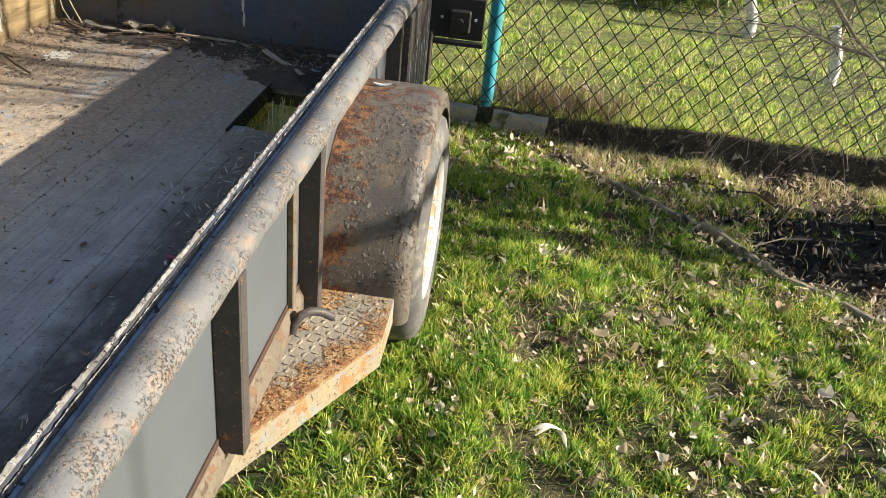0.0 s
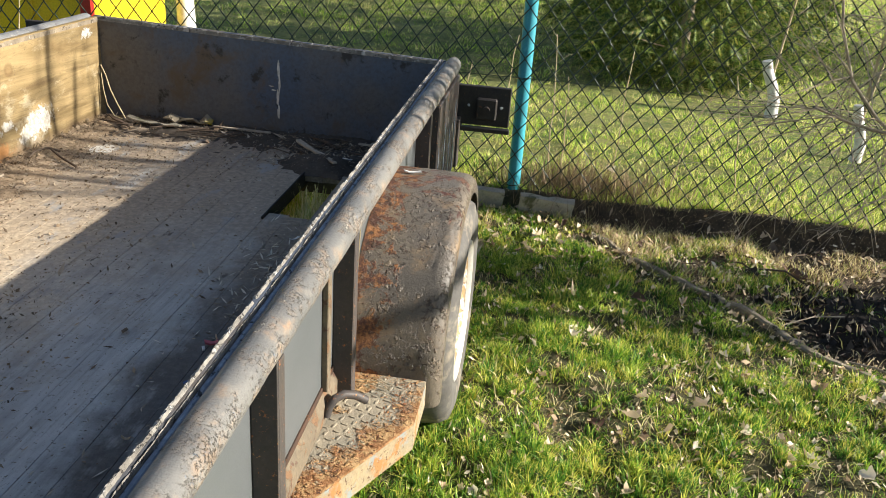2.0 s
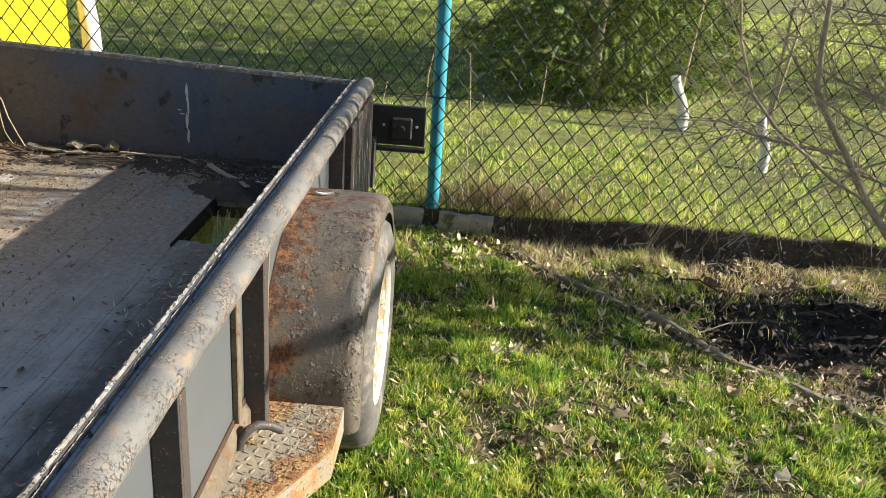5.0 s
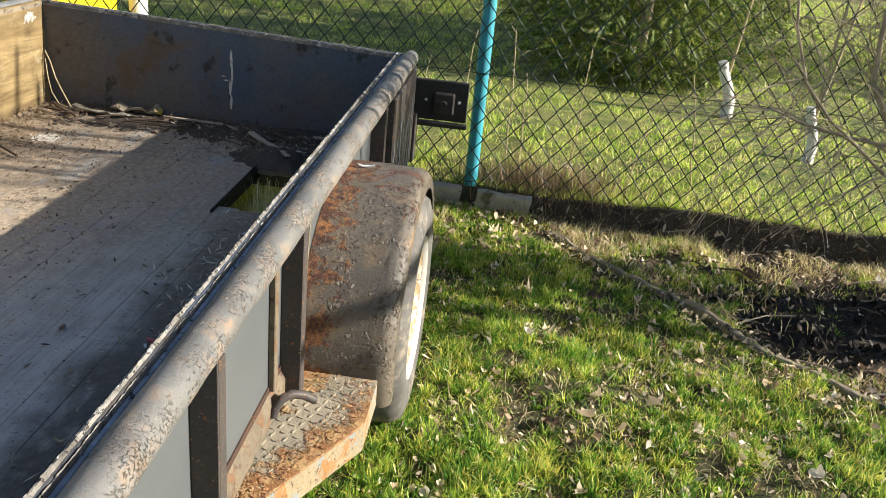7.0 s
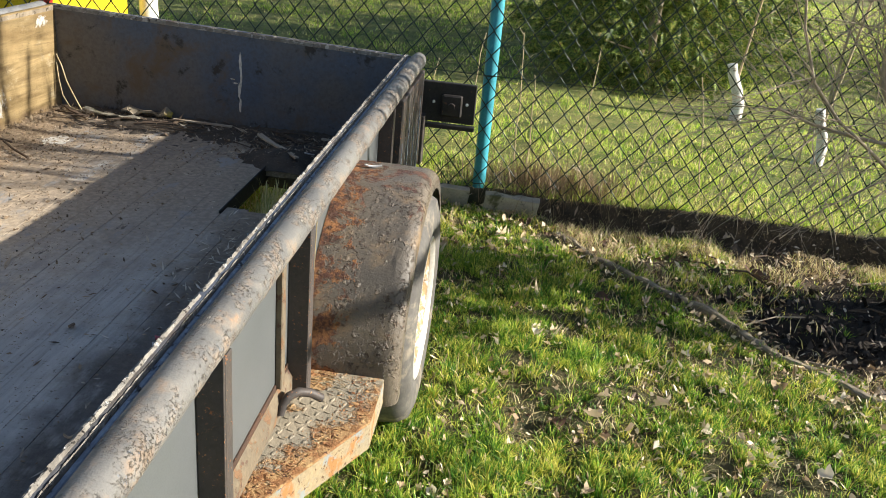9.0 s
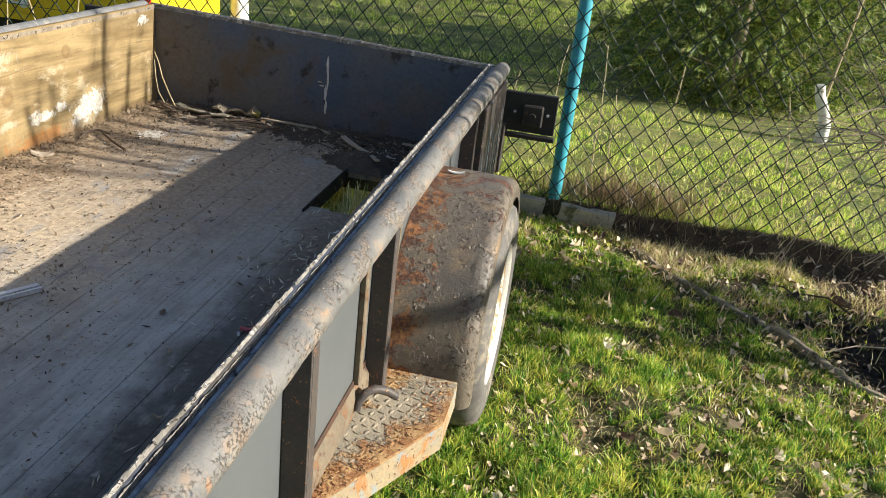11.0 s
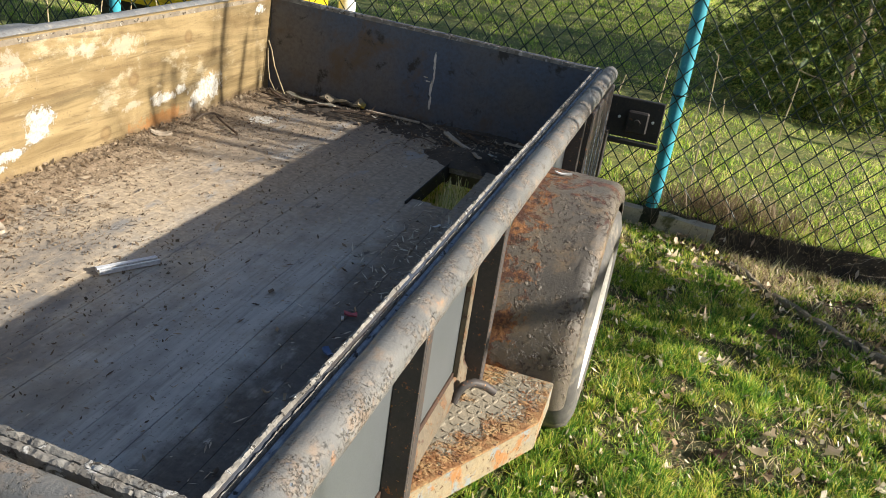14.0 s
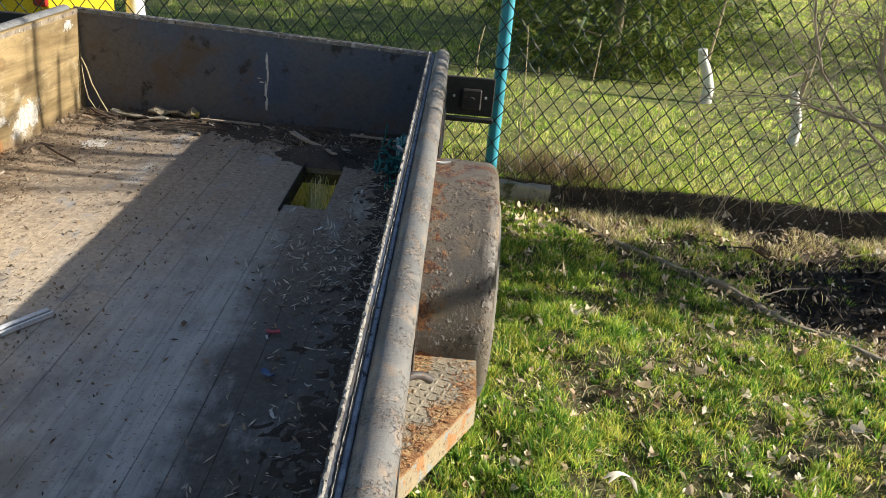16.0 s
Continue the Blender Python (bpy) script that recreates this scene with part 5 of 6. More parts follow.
def conifer(x, y, radius, height, n, seed, label):
    """A thuja: trunk, limbs and thousands of flat scaly sprays with gaps between them."""
    rng = np.random.default_rng(seed)
    z0 = float(ground_z(x, y))
    cf = thing("thuja", (x, y, z0), label, "conifer", "thujas")
    part("trunk", tube([(x, y, z0 - 0.05), (x, y, z0 + height * 0.9)], taper(0.06, 0.015, 2), 8), m_bark, cf, "", 60)
    limb = bmesh.new()
    r2 = random.Random(seed)
    for k in range(26):
        a, zz = r2.random() * math.tau, z0 + 0.08 + height * 0.7 * r2.random()
        tube(wander((x, y, zz), (math.cos(a), math.sin(a), 0.35), radius * 0.8, r2, 6, 0.0, 0.2), taper(0.014, 0.004, 7), 5, limb, False)
    part("limb_tangle", limb, m_bark, cf, "", None, "stuff")
    f = rng.random(n)
    zz = 0.06 + (height - 0.06) * f ** 1.15
    prof = radius * np.clip(1.08 - f, 0.03, 1) ** 0.55 * np.clip(0.62 + f * 3.0, 0, 1)
    a = rng.random(n) * math.tau
    lump = 0.72 + 0.50 * vnoise(a * 2.6, zz * 3.4, 1.6, seed) - 0.30 * (vnoise(a * 5, zz * 7, 1.6, seed + 1) > 0.62)
    rr = prof * lump * np.clip(rng.random(n) ** 0.28, 0.35, 1)
    cx, cy, cz = x + rr * np.cos(a), y + rr * np.sin(a), z0 + zz
    leaf = 24
    out = np.stack([np.cos(a), np.sin(a), np.zeros(n)], -1)
    d = out * rng.uniform(0.35, 0.9, (n, 1)) + rng.normal(0, 0.25, (n, 3))
    d[:, 2] += rng.uniform(-0.75, 0.35, n)
    d /= np.linalg.norm(d, axis=1, keepdims=True)
    s = np.cross(d, rng.normal(0, 1, (n, 3)))
    s /= np.linalg.norm(s, axis=1, keepdims=True)
    ln = rng.uniform(0.10, 0.21, n)
    g = np.arange(leaf) / leaf
    sgn = np.where(np.arange(leaf) % 2, -1.0, 1.0)
    w = ln[:, None] * 0.26 * (1 - g) ** 0.7 * rng.uniform(0.7, 1.1, (n, leaf))
    D, S = d[:, None, :], s[:, None, :]
    b0 = np.stack([cx, cy, cz], -1)[:, None, :] + D * (ln[:, None] * g)[..., None]
    tip = b0 + D * (w * 0.75)[..., None] + S * (w * sgn)[..., None]
    nrm = np.cross(d, s)[:, None, :] * 0.0025 + D * 0.005
    verts = np.stack([b0 - nrm, b0 + nrm, tip + nrm * 0.6], 2).reshape(-1, 3)
    tris = np.arange(len(verts)).reshape(-1, 3)
    me = big_mesh("sprays", verts - np.array([x, y, z0]), np.zeros((0, 4), int), tris, m_thuja)
    ob = new("sprays", me)
    ob.parent = cf
    tagged(ob, "flat drooping green sprays", kind="stuff")


conifer(1.58, 7.83, 1.21, 3.35, 13000, 3, "dense green thuja with drooping sprays on the lawn")
# Row behind the first thuja, added to shade the lawn beyond the fence.
conifer(2.14, 9.05, 1.27, 3.81, 3600, 8, "tall green thuja added in a row to shade the lawn")
conifer(2.72, 11.01, 1.27, 4.16, 3000, 9, "tall green thuja added in a row to shade the lawn")
conifer(3.35, 13.32, 1.27, 4.28, 2600, 10, "tall green thuja added in a row to shade the lawn")
conifer(2.31, 9.97, 1.16, 4.05, 3600, 5, "tall green thuja added in a row to shade the lawn")
conifer(2.95, 12.17, 1.16, 4.28, 2600, 6, "tall green thuja added in a row to shade the lawn")
conifer(3.64, 14.60, 1.27, 4.28, 2200, 7, "tall green thuja added in a row to shade the lawn")
# Out of view to the right; added for the shade band it casts.
conifer(7.57, 9.62, 1.97, 3.81, 7000, 4, "unseen thuja added to shade the far lawn")

# ---- dry stems by the fence ----
rng = random.Random(31)
for x, y, top, lean in [(0.42, 3.75, 0.79, -0.03), (0.49, 3.74, 0.60, -0.03), (-0.05, 3.8, 0.62, 0.05), (-0.22, 3.7, 0.55, -0.06), (0.74, 3.78, 0.75, 0.02), (0.16, 4.2, 0.7, 0.03), (-2.72, 3.7, 0.75, 0.05), (-2.5, 3.72, 0.8, -0.14), (-2.36, 3.75, 0.95, 0.1),
                        (-3.0, 3.8, 0.6, 0.06), (-3.3, 3.75, 0.7, -0.05), (1.0, 3.6, 0.62, 0.12), (1.3, 3.62, 0.7, -0.1)]:
    z = float(ground_z(x, y))
    st = [Vector((x + lean * f * f + rng.gauss(0, 0.004), y, z - 0.02 + (top - z) * f)) for f in np.linspace(0, 1, 7)]
    bm = tube(st, taper(0.0042, 0.0026, 7), 5)
    if rng.random() < 0.6:
        twigs_on(bm, st, rng, 3, 0.10, 0.0016, 1)
    solo("dry_weed_stem", bm, m_stemdry, (x, y, z), "single pale dry weed stem behind the fence", "weed", "dry weed stems", smooth=60)

# ---- yellow box body behind the fence ----
yb = thing("yellow_box_trailer", (-2.95, 4.6, 0.09), "yellow painted sheet-metal box trailer standing behind the fence", "trailer")
part("body", box(-3.74, -2.16, 4.22, 5.08, 0.37, 1.45, 0.012), m_yellow, yb, "yellow painted metal body")
part("bottom_rail", box(-3.745, -2.155, 4.205, 4.2195, 0.372, 0.405, 0.003), m_yellow, yb)
for xx in (-3.35, -2.95, -2.55):
    part("panel_rib", box(xx - 0.012, xx + 0.012, 4.206, 4.2195, 0.41, 1.43, 0.004), m_yellow, yb)
lamp = part("tail_lamp", box(-2.245, -2.165, 4.19, 4.2195, 0.56, 0.84, 0.01), m_red, yb, "red tail lamp")
part("reflector", tube([(-3.60, 4.2195, 0.66), (-3.60, 4.20, 0.66)], 0.04, 20), m_red, yb, "round red reflector")
lock = part("latch", tube([(-2.97, 4.2195, 0.475), (-2.97, 4.19, 0.475)], 0.028, 16), m_alu, yb, "round metal latch")
part("latch_bar", box(-3.07, -2.93, 4.18, 4.1895, 0.468, 0.482, 0.002), m_alu, lock)
for xx in (-3.5, -2.4):
    part("wheel", tube([(xx - 0.07, 4.7, 0.30), (xx + 0.07, 4.7, 0.30)], 0.21, 28), m_tyre, yb, "", 40)
part("chassis", box(-3.6, -2.3, 4.3, 5.0, 0.29, 0.3695, 0.004), m_dark, yb)

# ---- litter in the bed ----


def dirt(name, x0, x1, y0, y1, high, edge, seed, material, label):
    """A drift of dirt on the planks: high along one edge, broken up towards the other."""
    xs, ys = np.arange(x0, x1, 0.008), np.arange(y0, y1, 0.008)
    X, Y = np.meshgrid(xs, ys, indexing="ij")
    if edge == "left":
        f = 1 - (X - x0) / (x1 - x0)
    elif edge == "right":
        f = (X - x0) / (x1 - x0)
    else:
        f = (Y - y0) / (y1 - y0)
    n1 = 0.3 * vnoise(X, Y, 8, seed) + 0.35 * vnoise(X, Y, 26, seed + 1) + 0.35 * vnoise(X, Y, 60, seed + 2)
    Z = BED_Z - 0.006 + high * (f ** 1.3 * 0.8 + n1 * 0.85 - 0.45) + 0.004 * vnoise(X, Y, 90, seed + 3)
    i = np.arange(X.size).reshape(X.shape)
    q = np.stack([i[:-1, :-1], i[1:, :-1], i[1:, 1:], i[:-1, 1:]], -1).reshape(-1, 4)
    keep = (Z.ravel()[q].max(1) > BED_Z - 0.003)
    cx, cy = X.ravel()[q].mean(1), Y.ravel()[q].mean(1)
    keep &= ~((cx > HOLE[0] - 0.01) & (cx < HOLE[1] + 0.01) & (cy > HOLE[2] - 0.01) & (cy < HOLE[3] + 0.01))
    me = big_mesh(name, np.stack([X, Y, Z], -1).reshape(-1, 3), q[keep], np.zeros((0, 3), int), material)
    me.shade_smooth()
    return tagged(new(name, me), label, "dirt", kind="stuff")


m_dirt = weathered("dry_brown_dirt", (0.36, 0.27, 0.18), (0.27, 0.20, 0.13), 20, [((0.50, 0.41, 0.29), 70, 0.56, 0.64, 0.5), ((0.13, 0.09, 0.06), 110, 0.60, 0.66, -0.5)], 0.95, bump=1.0, grain=180, dist=0.006)
m_mud = weathered("damp_dark_dirt", (0.085, 0.068, 0.052), (0.055, 0.045, 0.036), 14, [((0.16, 0.13, 0.10), 50, 0.58, 0.66, 0.4), ((0.30, 0.27, 0.23), 110, 0.66, 0.70, 0.4)], 0.9, bump=1.0, grain=160, dist=0.006)
dirt("dirt_drift", LEFT_X + 0.001, -1.12, 0.40, FAR_Y - 0.002, 0.016, "left", 51, m_dirt, "dry brown dirt drifted along the plywood side")
dirt("dirt_drift", LEFT_X + 0.1, -0.07, 2.66, FAR_Y - 0.002, 0.024, "far", 61, m_mud, "dark leaf mould against the end board")
dirt("dirt_drift", -0.34, RIGHT_X - 0.001, 0.33, FAR_Y - 0.30, 0.010, "right", 71, m_mud, "dark damp dirt along the side board")


def chips(name, x, y, z, size, long, tilt, material, label, category, seed):
    """Small bent chips lying about, one mesh."""
    rng = np.random.default_rng(seed)
    n = len(x)
    a = rng.random(n) * math.tau
    u = np.stack([np.cos(a), np.sin(a), rng.normal(0, tilt, n)], -1) * (size * long)[:, None]
    w = np.stack([-np.sin(a), np.cos(a), rng.normal(0, tilt, n)], -1) * size[:, None]
    c = np.stack([x, y, z + size * 0.3], -1)
    lift = np.zeros((n, 3))
    lift[:, 2] = size * rng.uniform(0.1, 0.6, n)
    v = np.stack([c - u, c - w * 0.8 + lift, c + u + lift * rng.uniform(0, 2, (n, 1)), c + w * 0.8, c - u * 0.2 + lift * 1.5], 1).reshape(-1, 3)
    k = np.arange(n)[:, None] * 5
    t = np.concatenate([k + np.array([[0, 1, 4]]), k + np.array([[1, 2, 4]]), k + np.array([[2, 3, 4]]), k + np.array([[3, 0, 4]])])
    return tagged(new(name, big_mesh(name, v, np.zeros((0, 4), int), t, material)), label, category, kind="stuff")


def bed_litter():
    rng = np.random.default_rng(91)
    xs, ys = [], []
    for n, fx, fy in ((1300, lambda n: -0.065 - np.abs(rng.normal(0, 0.15, n)), lambda n: rng.uniform(1.45, 2.95, n)),
                      (420, lambda n: -0.07 - np.abs(rng.normal(0, 0.12, n)), lambda n: rng.uniform(0.4, 1.5, n)),
                      (1800, lambda n: rng.uniform(-1.45, -0.07, n), lambda n: 2.99 - np.abs(rng.normal(0, 0.07, n))),
                      (4200, lambda n: -1.455 + np.abs(rng.normal(0, 0.14, n)), lambda n: rng.uniform(0.4, 2.95, n)),
                                            (1500, lambda n: rng.uniform(-1.45, -0.07, n), lambda n: rng.uniform(0.38, 2.98, n))):
        xs.append(fx(n)), ys.append(fy(n))
    x, y = np.concatenate(xs), np.concatenate(ys)
    ok = (x > LEFT_X + 0.01) & (x < RIGHT_X - 0.008) & (y > NEAR_Y + 0.01) & (y < FAR_Y - 0.01)
    ok &= ~((x > HOLE[0] - 0.01) & (x < HOLE[1] + 0.01) & (y > HOLE[2] - 0.01) & (y < HOLE[3] + 0.01))
    x, y = x[ok], y[ok]
    s = rng.gamma(2.0, 0.0007, len(x)) + 0.0008
    chips("bed_crumbs", x, y, np.full(len(x), BED_Z + 0.002), s, rng.uniform(1.2, 3.2, len(x)), 0.25, m_crumb, "crumbs of bark, leaf and wood on the planks", "litter", 92)


bed_litter()
rg = np.random.default_rng(101)
n = 5200
x, y = -1.456 + np.abs(rg.normal(0, 0.06, n)), rg.uniform(0.4, 2.95, n)
ok = (rg.random(n) < 0.15 + 0.85 * vnoise(x, y, 4.5, 102)) & (x > LEFT_X + 0.004)
x, y = x[ok], y[ok]
chips("dirt_clods", x, y, BED_Z + 0.004 + 0.016 * np.clip(1 - (x - LEFT_X) / 0.09, 0, 1), rg.gamma(2.0, 0.0008, len(x)) + 0.0010, rg.uniform(0.9, 1.4, len(x)), 0.6, m_soilbit, "small clods and bark bits banked against the side board", "dirt", 103)
n = 2600
x, y = rg.uniform(-1.44, -0.08, n), 2.99 - np.abs(rg.normal(0, 0.05, n))
y = np.where((x > -0.62), y - np.abs(rg.normal(0, 0.07, n)), y)
ok = ~((x > HOLE[0] - 0.02) & (x < HOLE[1] + 0.02) & (y < HOLE[3] + 0.02)) & (y < 2.985)
x, y = x[ok], y[ok]
chips("mould_bits", x, y, np.full(len(x), BED_Z + 0.006), rg.gamma(2.0, 0.0009, len(x)) + 0.001, rg.uniform(1.0, 5.0, len(x)), 0.45, m_crumb, "twiggy leaf mould along the end board", "litter", 104)
rg = np.random.default_rng(97)
n = 26000
x, y = -1.455 + np.abs(rg.normal(0, 0.36, n)), rg.uniform(0.4, 2.95, n)
ok = (x < -0.6) & (rg.random(n) < 0.2 + 0.8 * vnoise(x, y, 5, 98) ** 1.5)
x, y = x[ok], y[ok]
chips("dirt_crumbs", x, y, np.full(len(x), BED_Z + 0.0015), rg.gamma(1.5, 0.0007, len(x)) + 0.0007, rg.uniform(1.0, 1.7, len(x)), 0.6, m_soilbit, "fine brown soil crumbs spread over the planks", "dirt", 99)
rg = np.random.default_rng(93)
n = 950
x, y = -0.09 - np.abs(rg.normal(0.12, 0.13, n)), np.concatenate([rg.normal(1.82, 0.22, n - 300), rg.uniform(0.5, 2.9, 300)])
ok = (x > -0.46) & ~((x > HOLE[0] - 0.02) & (x < HOLE[1] + 0.02) & (y > HOLE[2] - 0.02) & (y < HOLE[3] + 0.02)) & (y > 0.4) & (y < 2.95) & (x < -0.075)
x, y = x[ok], y[ok]
chips("willow_leaf_litter", x, y, np.full(len(x), BED_Z + 0.003), rg.uniform(0.0016, 0.0036, len(x)), rg.uniform(2.2, 6.0, len(x)), 0.35, m_litter, "slender pale dry leaves scattered on the dark bed edge", "litter", 94)


def stick(points, r, material, name, label, category, sides=7):
    bm = tube([Vector(p) for p in points], r, sides)
    rough_up(bm, (r if not isinstance(r, list) else r[0]) * 0.25, 60, points[0][0])
    return solo(name, bm, material, points[0], label, category, smooth=60)


def slab(cx, cy, z, length, width, thick, turn, tilt, name, material, label, category, bend=0.0, seed=0, crumple=0.10):
    """A ragged flat piece lying on the bed."""
    bm = box(-length / 2, length / 2, -width / 2, width / 2, 0, thick, 0)
    bmesh.ops.subdivide_edges(bm, edges=list(bm.edges), cuts=7, use_grid_fill=True)
    for v in bm.verts:
        u = v.co.x / length
        v.co.y *= 0.85 + 0.45 * noise.noise(Vector((u * 3 + seed, seed, 0)))
        v.co.z += bend * (u * 2) ** 2 + crumple * width * noise.noise(Vector((v.co.x * 34, v.co.y * 40, seed)))
        v.co.x += 0.006 * noise.noise(Vector((v.co.y * 90, seed, 3)))
    ob = new(name, finish(bm, name, material, 40))
    ob.location = (cx, cy, z)
    ob.rotation_euler = (0, radians(tilt), radians(turn))
    return tagged(ob, label, category)


def heap(cx, cy, rx, ry, high, seed, material, label):
    """A low mound of rotten mulch."""
    bm = bmesh.new()
    rings = [[bm.verts.new((cx, cy, BED_Z + high))]]
    for i in range(1, 11):
        ring = []
        for k in range(36):
            a, f = k * math.tau / 36, i / 10
            wob = 1 + 0.35 * noise.noise(Vector((math.cos(a) * 1.5, math.sin(a) * 1.5, seed))) + 0.40 * noise.noise(Vector((math.cos(a) * 6, math.sin(a) * 6, seed)))
            x, y = cx + rx * f * wob * math.cos(a), min(cy + ry * f * wob * math.sin(a), FAR_Y - 0.002)
            z = BED_Z - 0.003 + high * (1 - f * f) + (1 - f) * 0.02 * noise.noise(Vector((x * 40, y * 40, seed))) + 0.006 * noise.noise(Vector((x * 110, y * 110, seed)))
            ring.append(bm.verts.new((x, y, z)))
        rings.append(ring)
    for k in range(36):
        bm.faces.new((rings[0][0], rings[1][k], rings[1][(k + 1) % 36]))
        for r0, r1 in zip(rings[1:], rings[2:]):
            bm.faces.new((r0[k], r1[k], r1[(k + 1) % 36], r0[(k + 1) % 36]))
    solo("mulch_mound", bm, material, (cx, cy, BED_Z), label, "mulch", smooth=60)


heap(-0.40, 2.655, 0.19, 0.13, 0.042, 2.0, m_mud, "low heap of dark rotten leaf mulch beside the hole")
heap(-0.19, 2.70, 0.10, 0.16, 0.022, 5.0, m_mud, "flat dark heap of rotten mulch in the corner")
rg = np.random.default_rng(95)
n = 900
x, y = rg.normal(-0.44, 0.15, n), rg.normal(2.69, 0.09, n)
ok = (y > 2.57) & (y < 2.95)
chips("mulch_litter", x[ok], y[ok], BED_Z + 0.004 + 0.034 * np.exp(-((x[ok] + 0.40) / 0.12) ** 2 - ((y[ok] - 2.66) / 0.09) ** 2), rg.uniform(0.0015, 0.004, ok.sum()), rg.uniform(1.5, 5.0, ok.sum()), 0.5, m_crumb, "twig and leaf bits on the mulch heap", "litter", 96)
Z = BED_Z + 0.003
slab(-0.49, 2.715, Z + 0.034, 0.16, 0.022, 0.007, -38, 6, "bark_strip", m_driftwood, "pale broken wood strip on the leaf mould", "wood piece", 0.004, 1)
slab(-0.385, 2.615, Z + 0.030, 0.12, 0.017, 0.006, -58, -5, "bark_strip", m_driftwood, "pale broken wood strip at the hole", "wood piece", 0.004, 2)
slab(-0.84, 2.935, Z + 0.012, 0.24, 0.016, 0.006, 2, 1, "wood_lath", m_driftwood, "thin grey lath along the end board", "wood piece", 0.0, 3)
slab(-0.22, 2.87, Z + 0.02, 0.24, 0.013, 0.007, -4, 1, "wood_lath", m_driftwood, "thin grey lath on dark leaf mould", "wood piece", 0.0, 4)
slab(-1.20, 2.895, Z + 0.014, 0.24, 0.026, 0.005, -7, 2, "rag_strip", m_conc, "crumpled grey-brown rag strip in the corner", "rag", 0.006, 5, 0.7)
slab(-1.08, 2.955, Z + 0.02, 0.20, 0.035, 0.008, 3, 0, "rag_strip", m_moss, "dark crumpled rag against the end board", "rag", 0.008, 6, 0.7)
slab(-1.34, 2.88, Z + 0.01, 0.16, 0.018, 0.006, -32, 3, "bark_strip", m_darkbark, "dark bark strip in the corner of the bed", "bark", 0.006, 7)
slab(-0.320, 2.61, Z + 0.044, 0.05, 0.022, 0.003, 78, 20, "plastic_tag", m_paper, "small white plastic tag beside the hole", "tag", 0.002, 8)
slab(-0.310, 1.325, Z + 0.004, 0.030, 0.016, 0.004, 15, 0, "plastic_scrap", m_pink, "small faded pink plastic scrap", "scrap", 0.003, 9)
slab(-0.285, 1.15, Z + 0.004, 0.032, 0.018, 0.004, -40, 0, "plastic_scrap", m_blue, "small crumpled blue plastic scrap", "scrap", 0.004, 10)
slab(-0.105, 2.62, Z + 0.05, 0.07, 0.05, 0.004, 40, 35, "plastic_scrap", m_paper, "pale blue-white plastic scrap in the corner", "scrap", 0.01, 11)
slab(-1.30, 1.26, Z + 0.006, 0.10, 0.035, 0.006, 15, 5, "curled_bark", m_dark_leaf, "dark curled bark piece on the planks", "bark", 0.016, 12)
slab(-1.235, 1.245, Z + 0.004, 0.06, 0.03, 0.010, -30, 5, "curled_bark", m_driftwood, "pale curled bark piece on the planks", "bark", 0.010, 13)
slab(-1.40, 2.14, Z + 0.004, 0.07, 0.03, 0.008, 40, 5, "wood_chip", m_driftwood, "pale wood chip against the side", "wood piece", 0.008, 14)
rng = random.Random(44)
for k in range(16):
    slab(rng.uniform(-0.36, -0.09), rng.uniform(0.95, 2.5), Z + 0.003, rng.uniform(0.015, 0.034), rng.uniform(0.004, 0.008), 0.002, rng.uniform(0, 180), rng.uniform(-5, 5), "dry_leaf", m_leaf if k % 3 else m_paper,
         "small curled dry leaf on the dark bed edge", "leaf", 0.005, 20 + k)
stick([(-1.41, 2.36, Z + 0.006), (-1.405, 2.40, Z + 0.02), (-1.38, 2.435, Z + 0.024), (-1.34, 2.445, Z + 0.012)], 0.004, m_darkbark, "twig", "curved dark twig on the planks", "twig")
stick([(-1.36, 2.43, Z + 0.018), (-1.30, 2.385, Z + 0.01), (-1.21, 2.325, Z + 0.006)], 0.0042, m_darkbark, "twig", "straight dark twig on the planks", "twig")
stick([(-1.449, 2.965, 0.60), (-1.43, 2.962, 0.56), (-1.41, 2.955, 0.50), (-1.38, 2.95, 0.44), (-1.345, 2.935, Z + 0.01)], 0.0024, m_stemdry, "cable", "thin pale cable hanging in the corner", "cable")
stick([(-1.445, 2.955, 0.57), (-1.438, 2.95, 0.50), (-1.425, 2.945, 0.44), (-1.39, 2.93, 0.40), (-1.35, 2.92, Z + 0.01)], 0.0017, m_stemdry, "cable", "thin pale cable hanging in the corner", "cable")
for k in range(26):
    x, y, a = rng.uniform(-1.42, -0.1), rng.uniform(2.72, 2.96), rng.uniform(-0.7, 0.7)
    if HOLE[0] - 0.12 < x < HOLE[1] + 0.12 and y < HOLE[3] + 0.1:
        continue
    ln = rng.uniform(0.07, 0.2)
    stick([(x, y, Z + 0.016), (x + ln * 0.5 * math.cos(a), min(y + ln * 0.5 * math.sin(a), 2.985), Z + 0.02), (x + ln * math.cos(a), min(y + ln * math.sin(a), 2.985), Z + 0.014)], rng.uniform(0.002, 0.004), m_darkbark, "twig", "short twig in the leaf mould", "twig", 5)


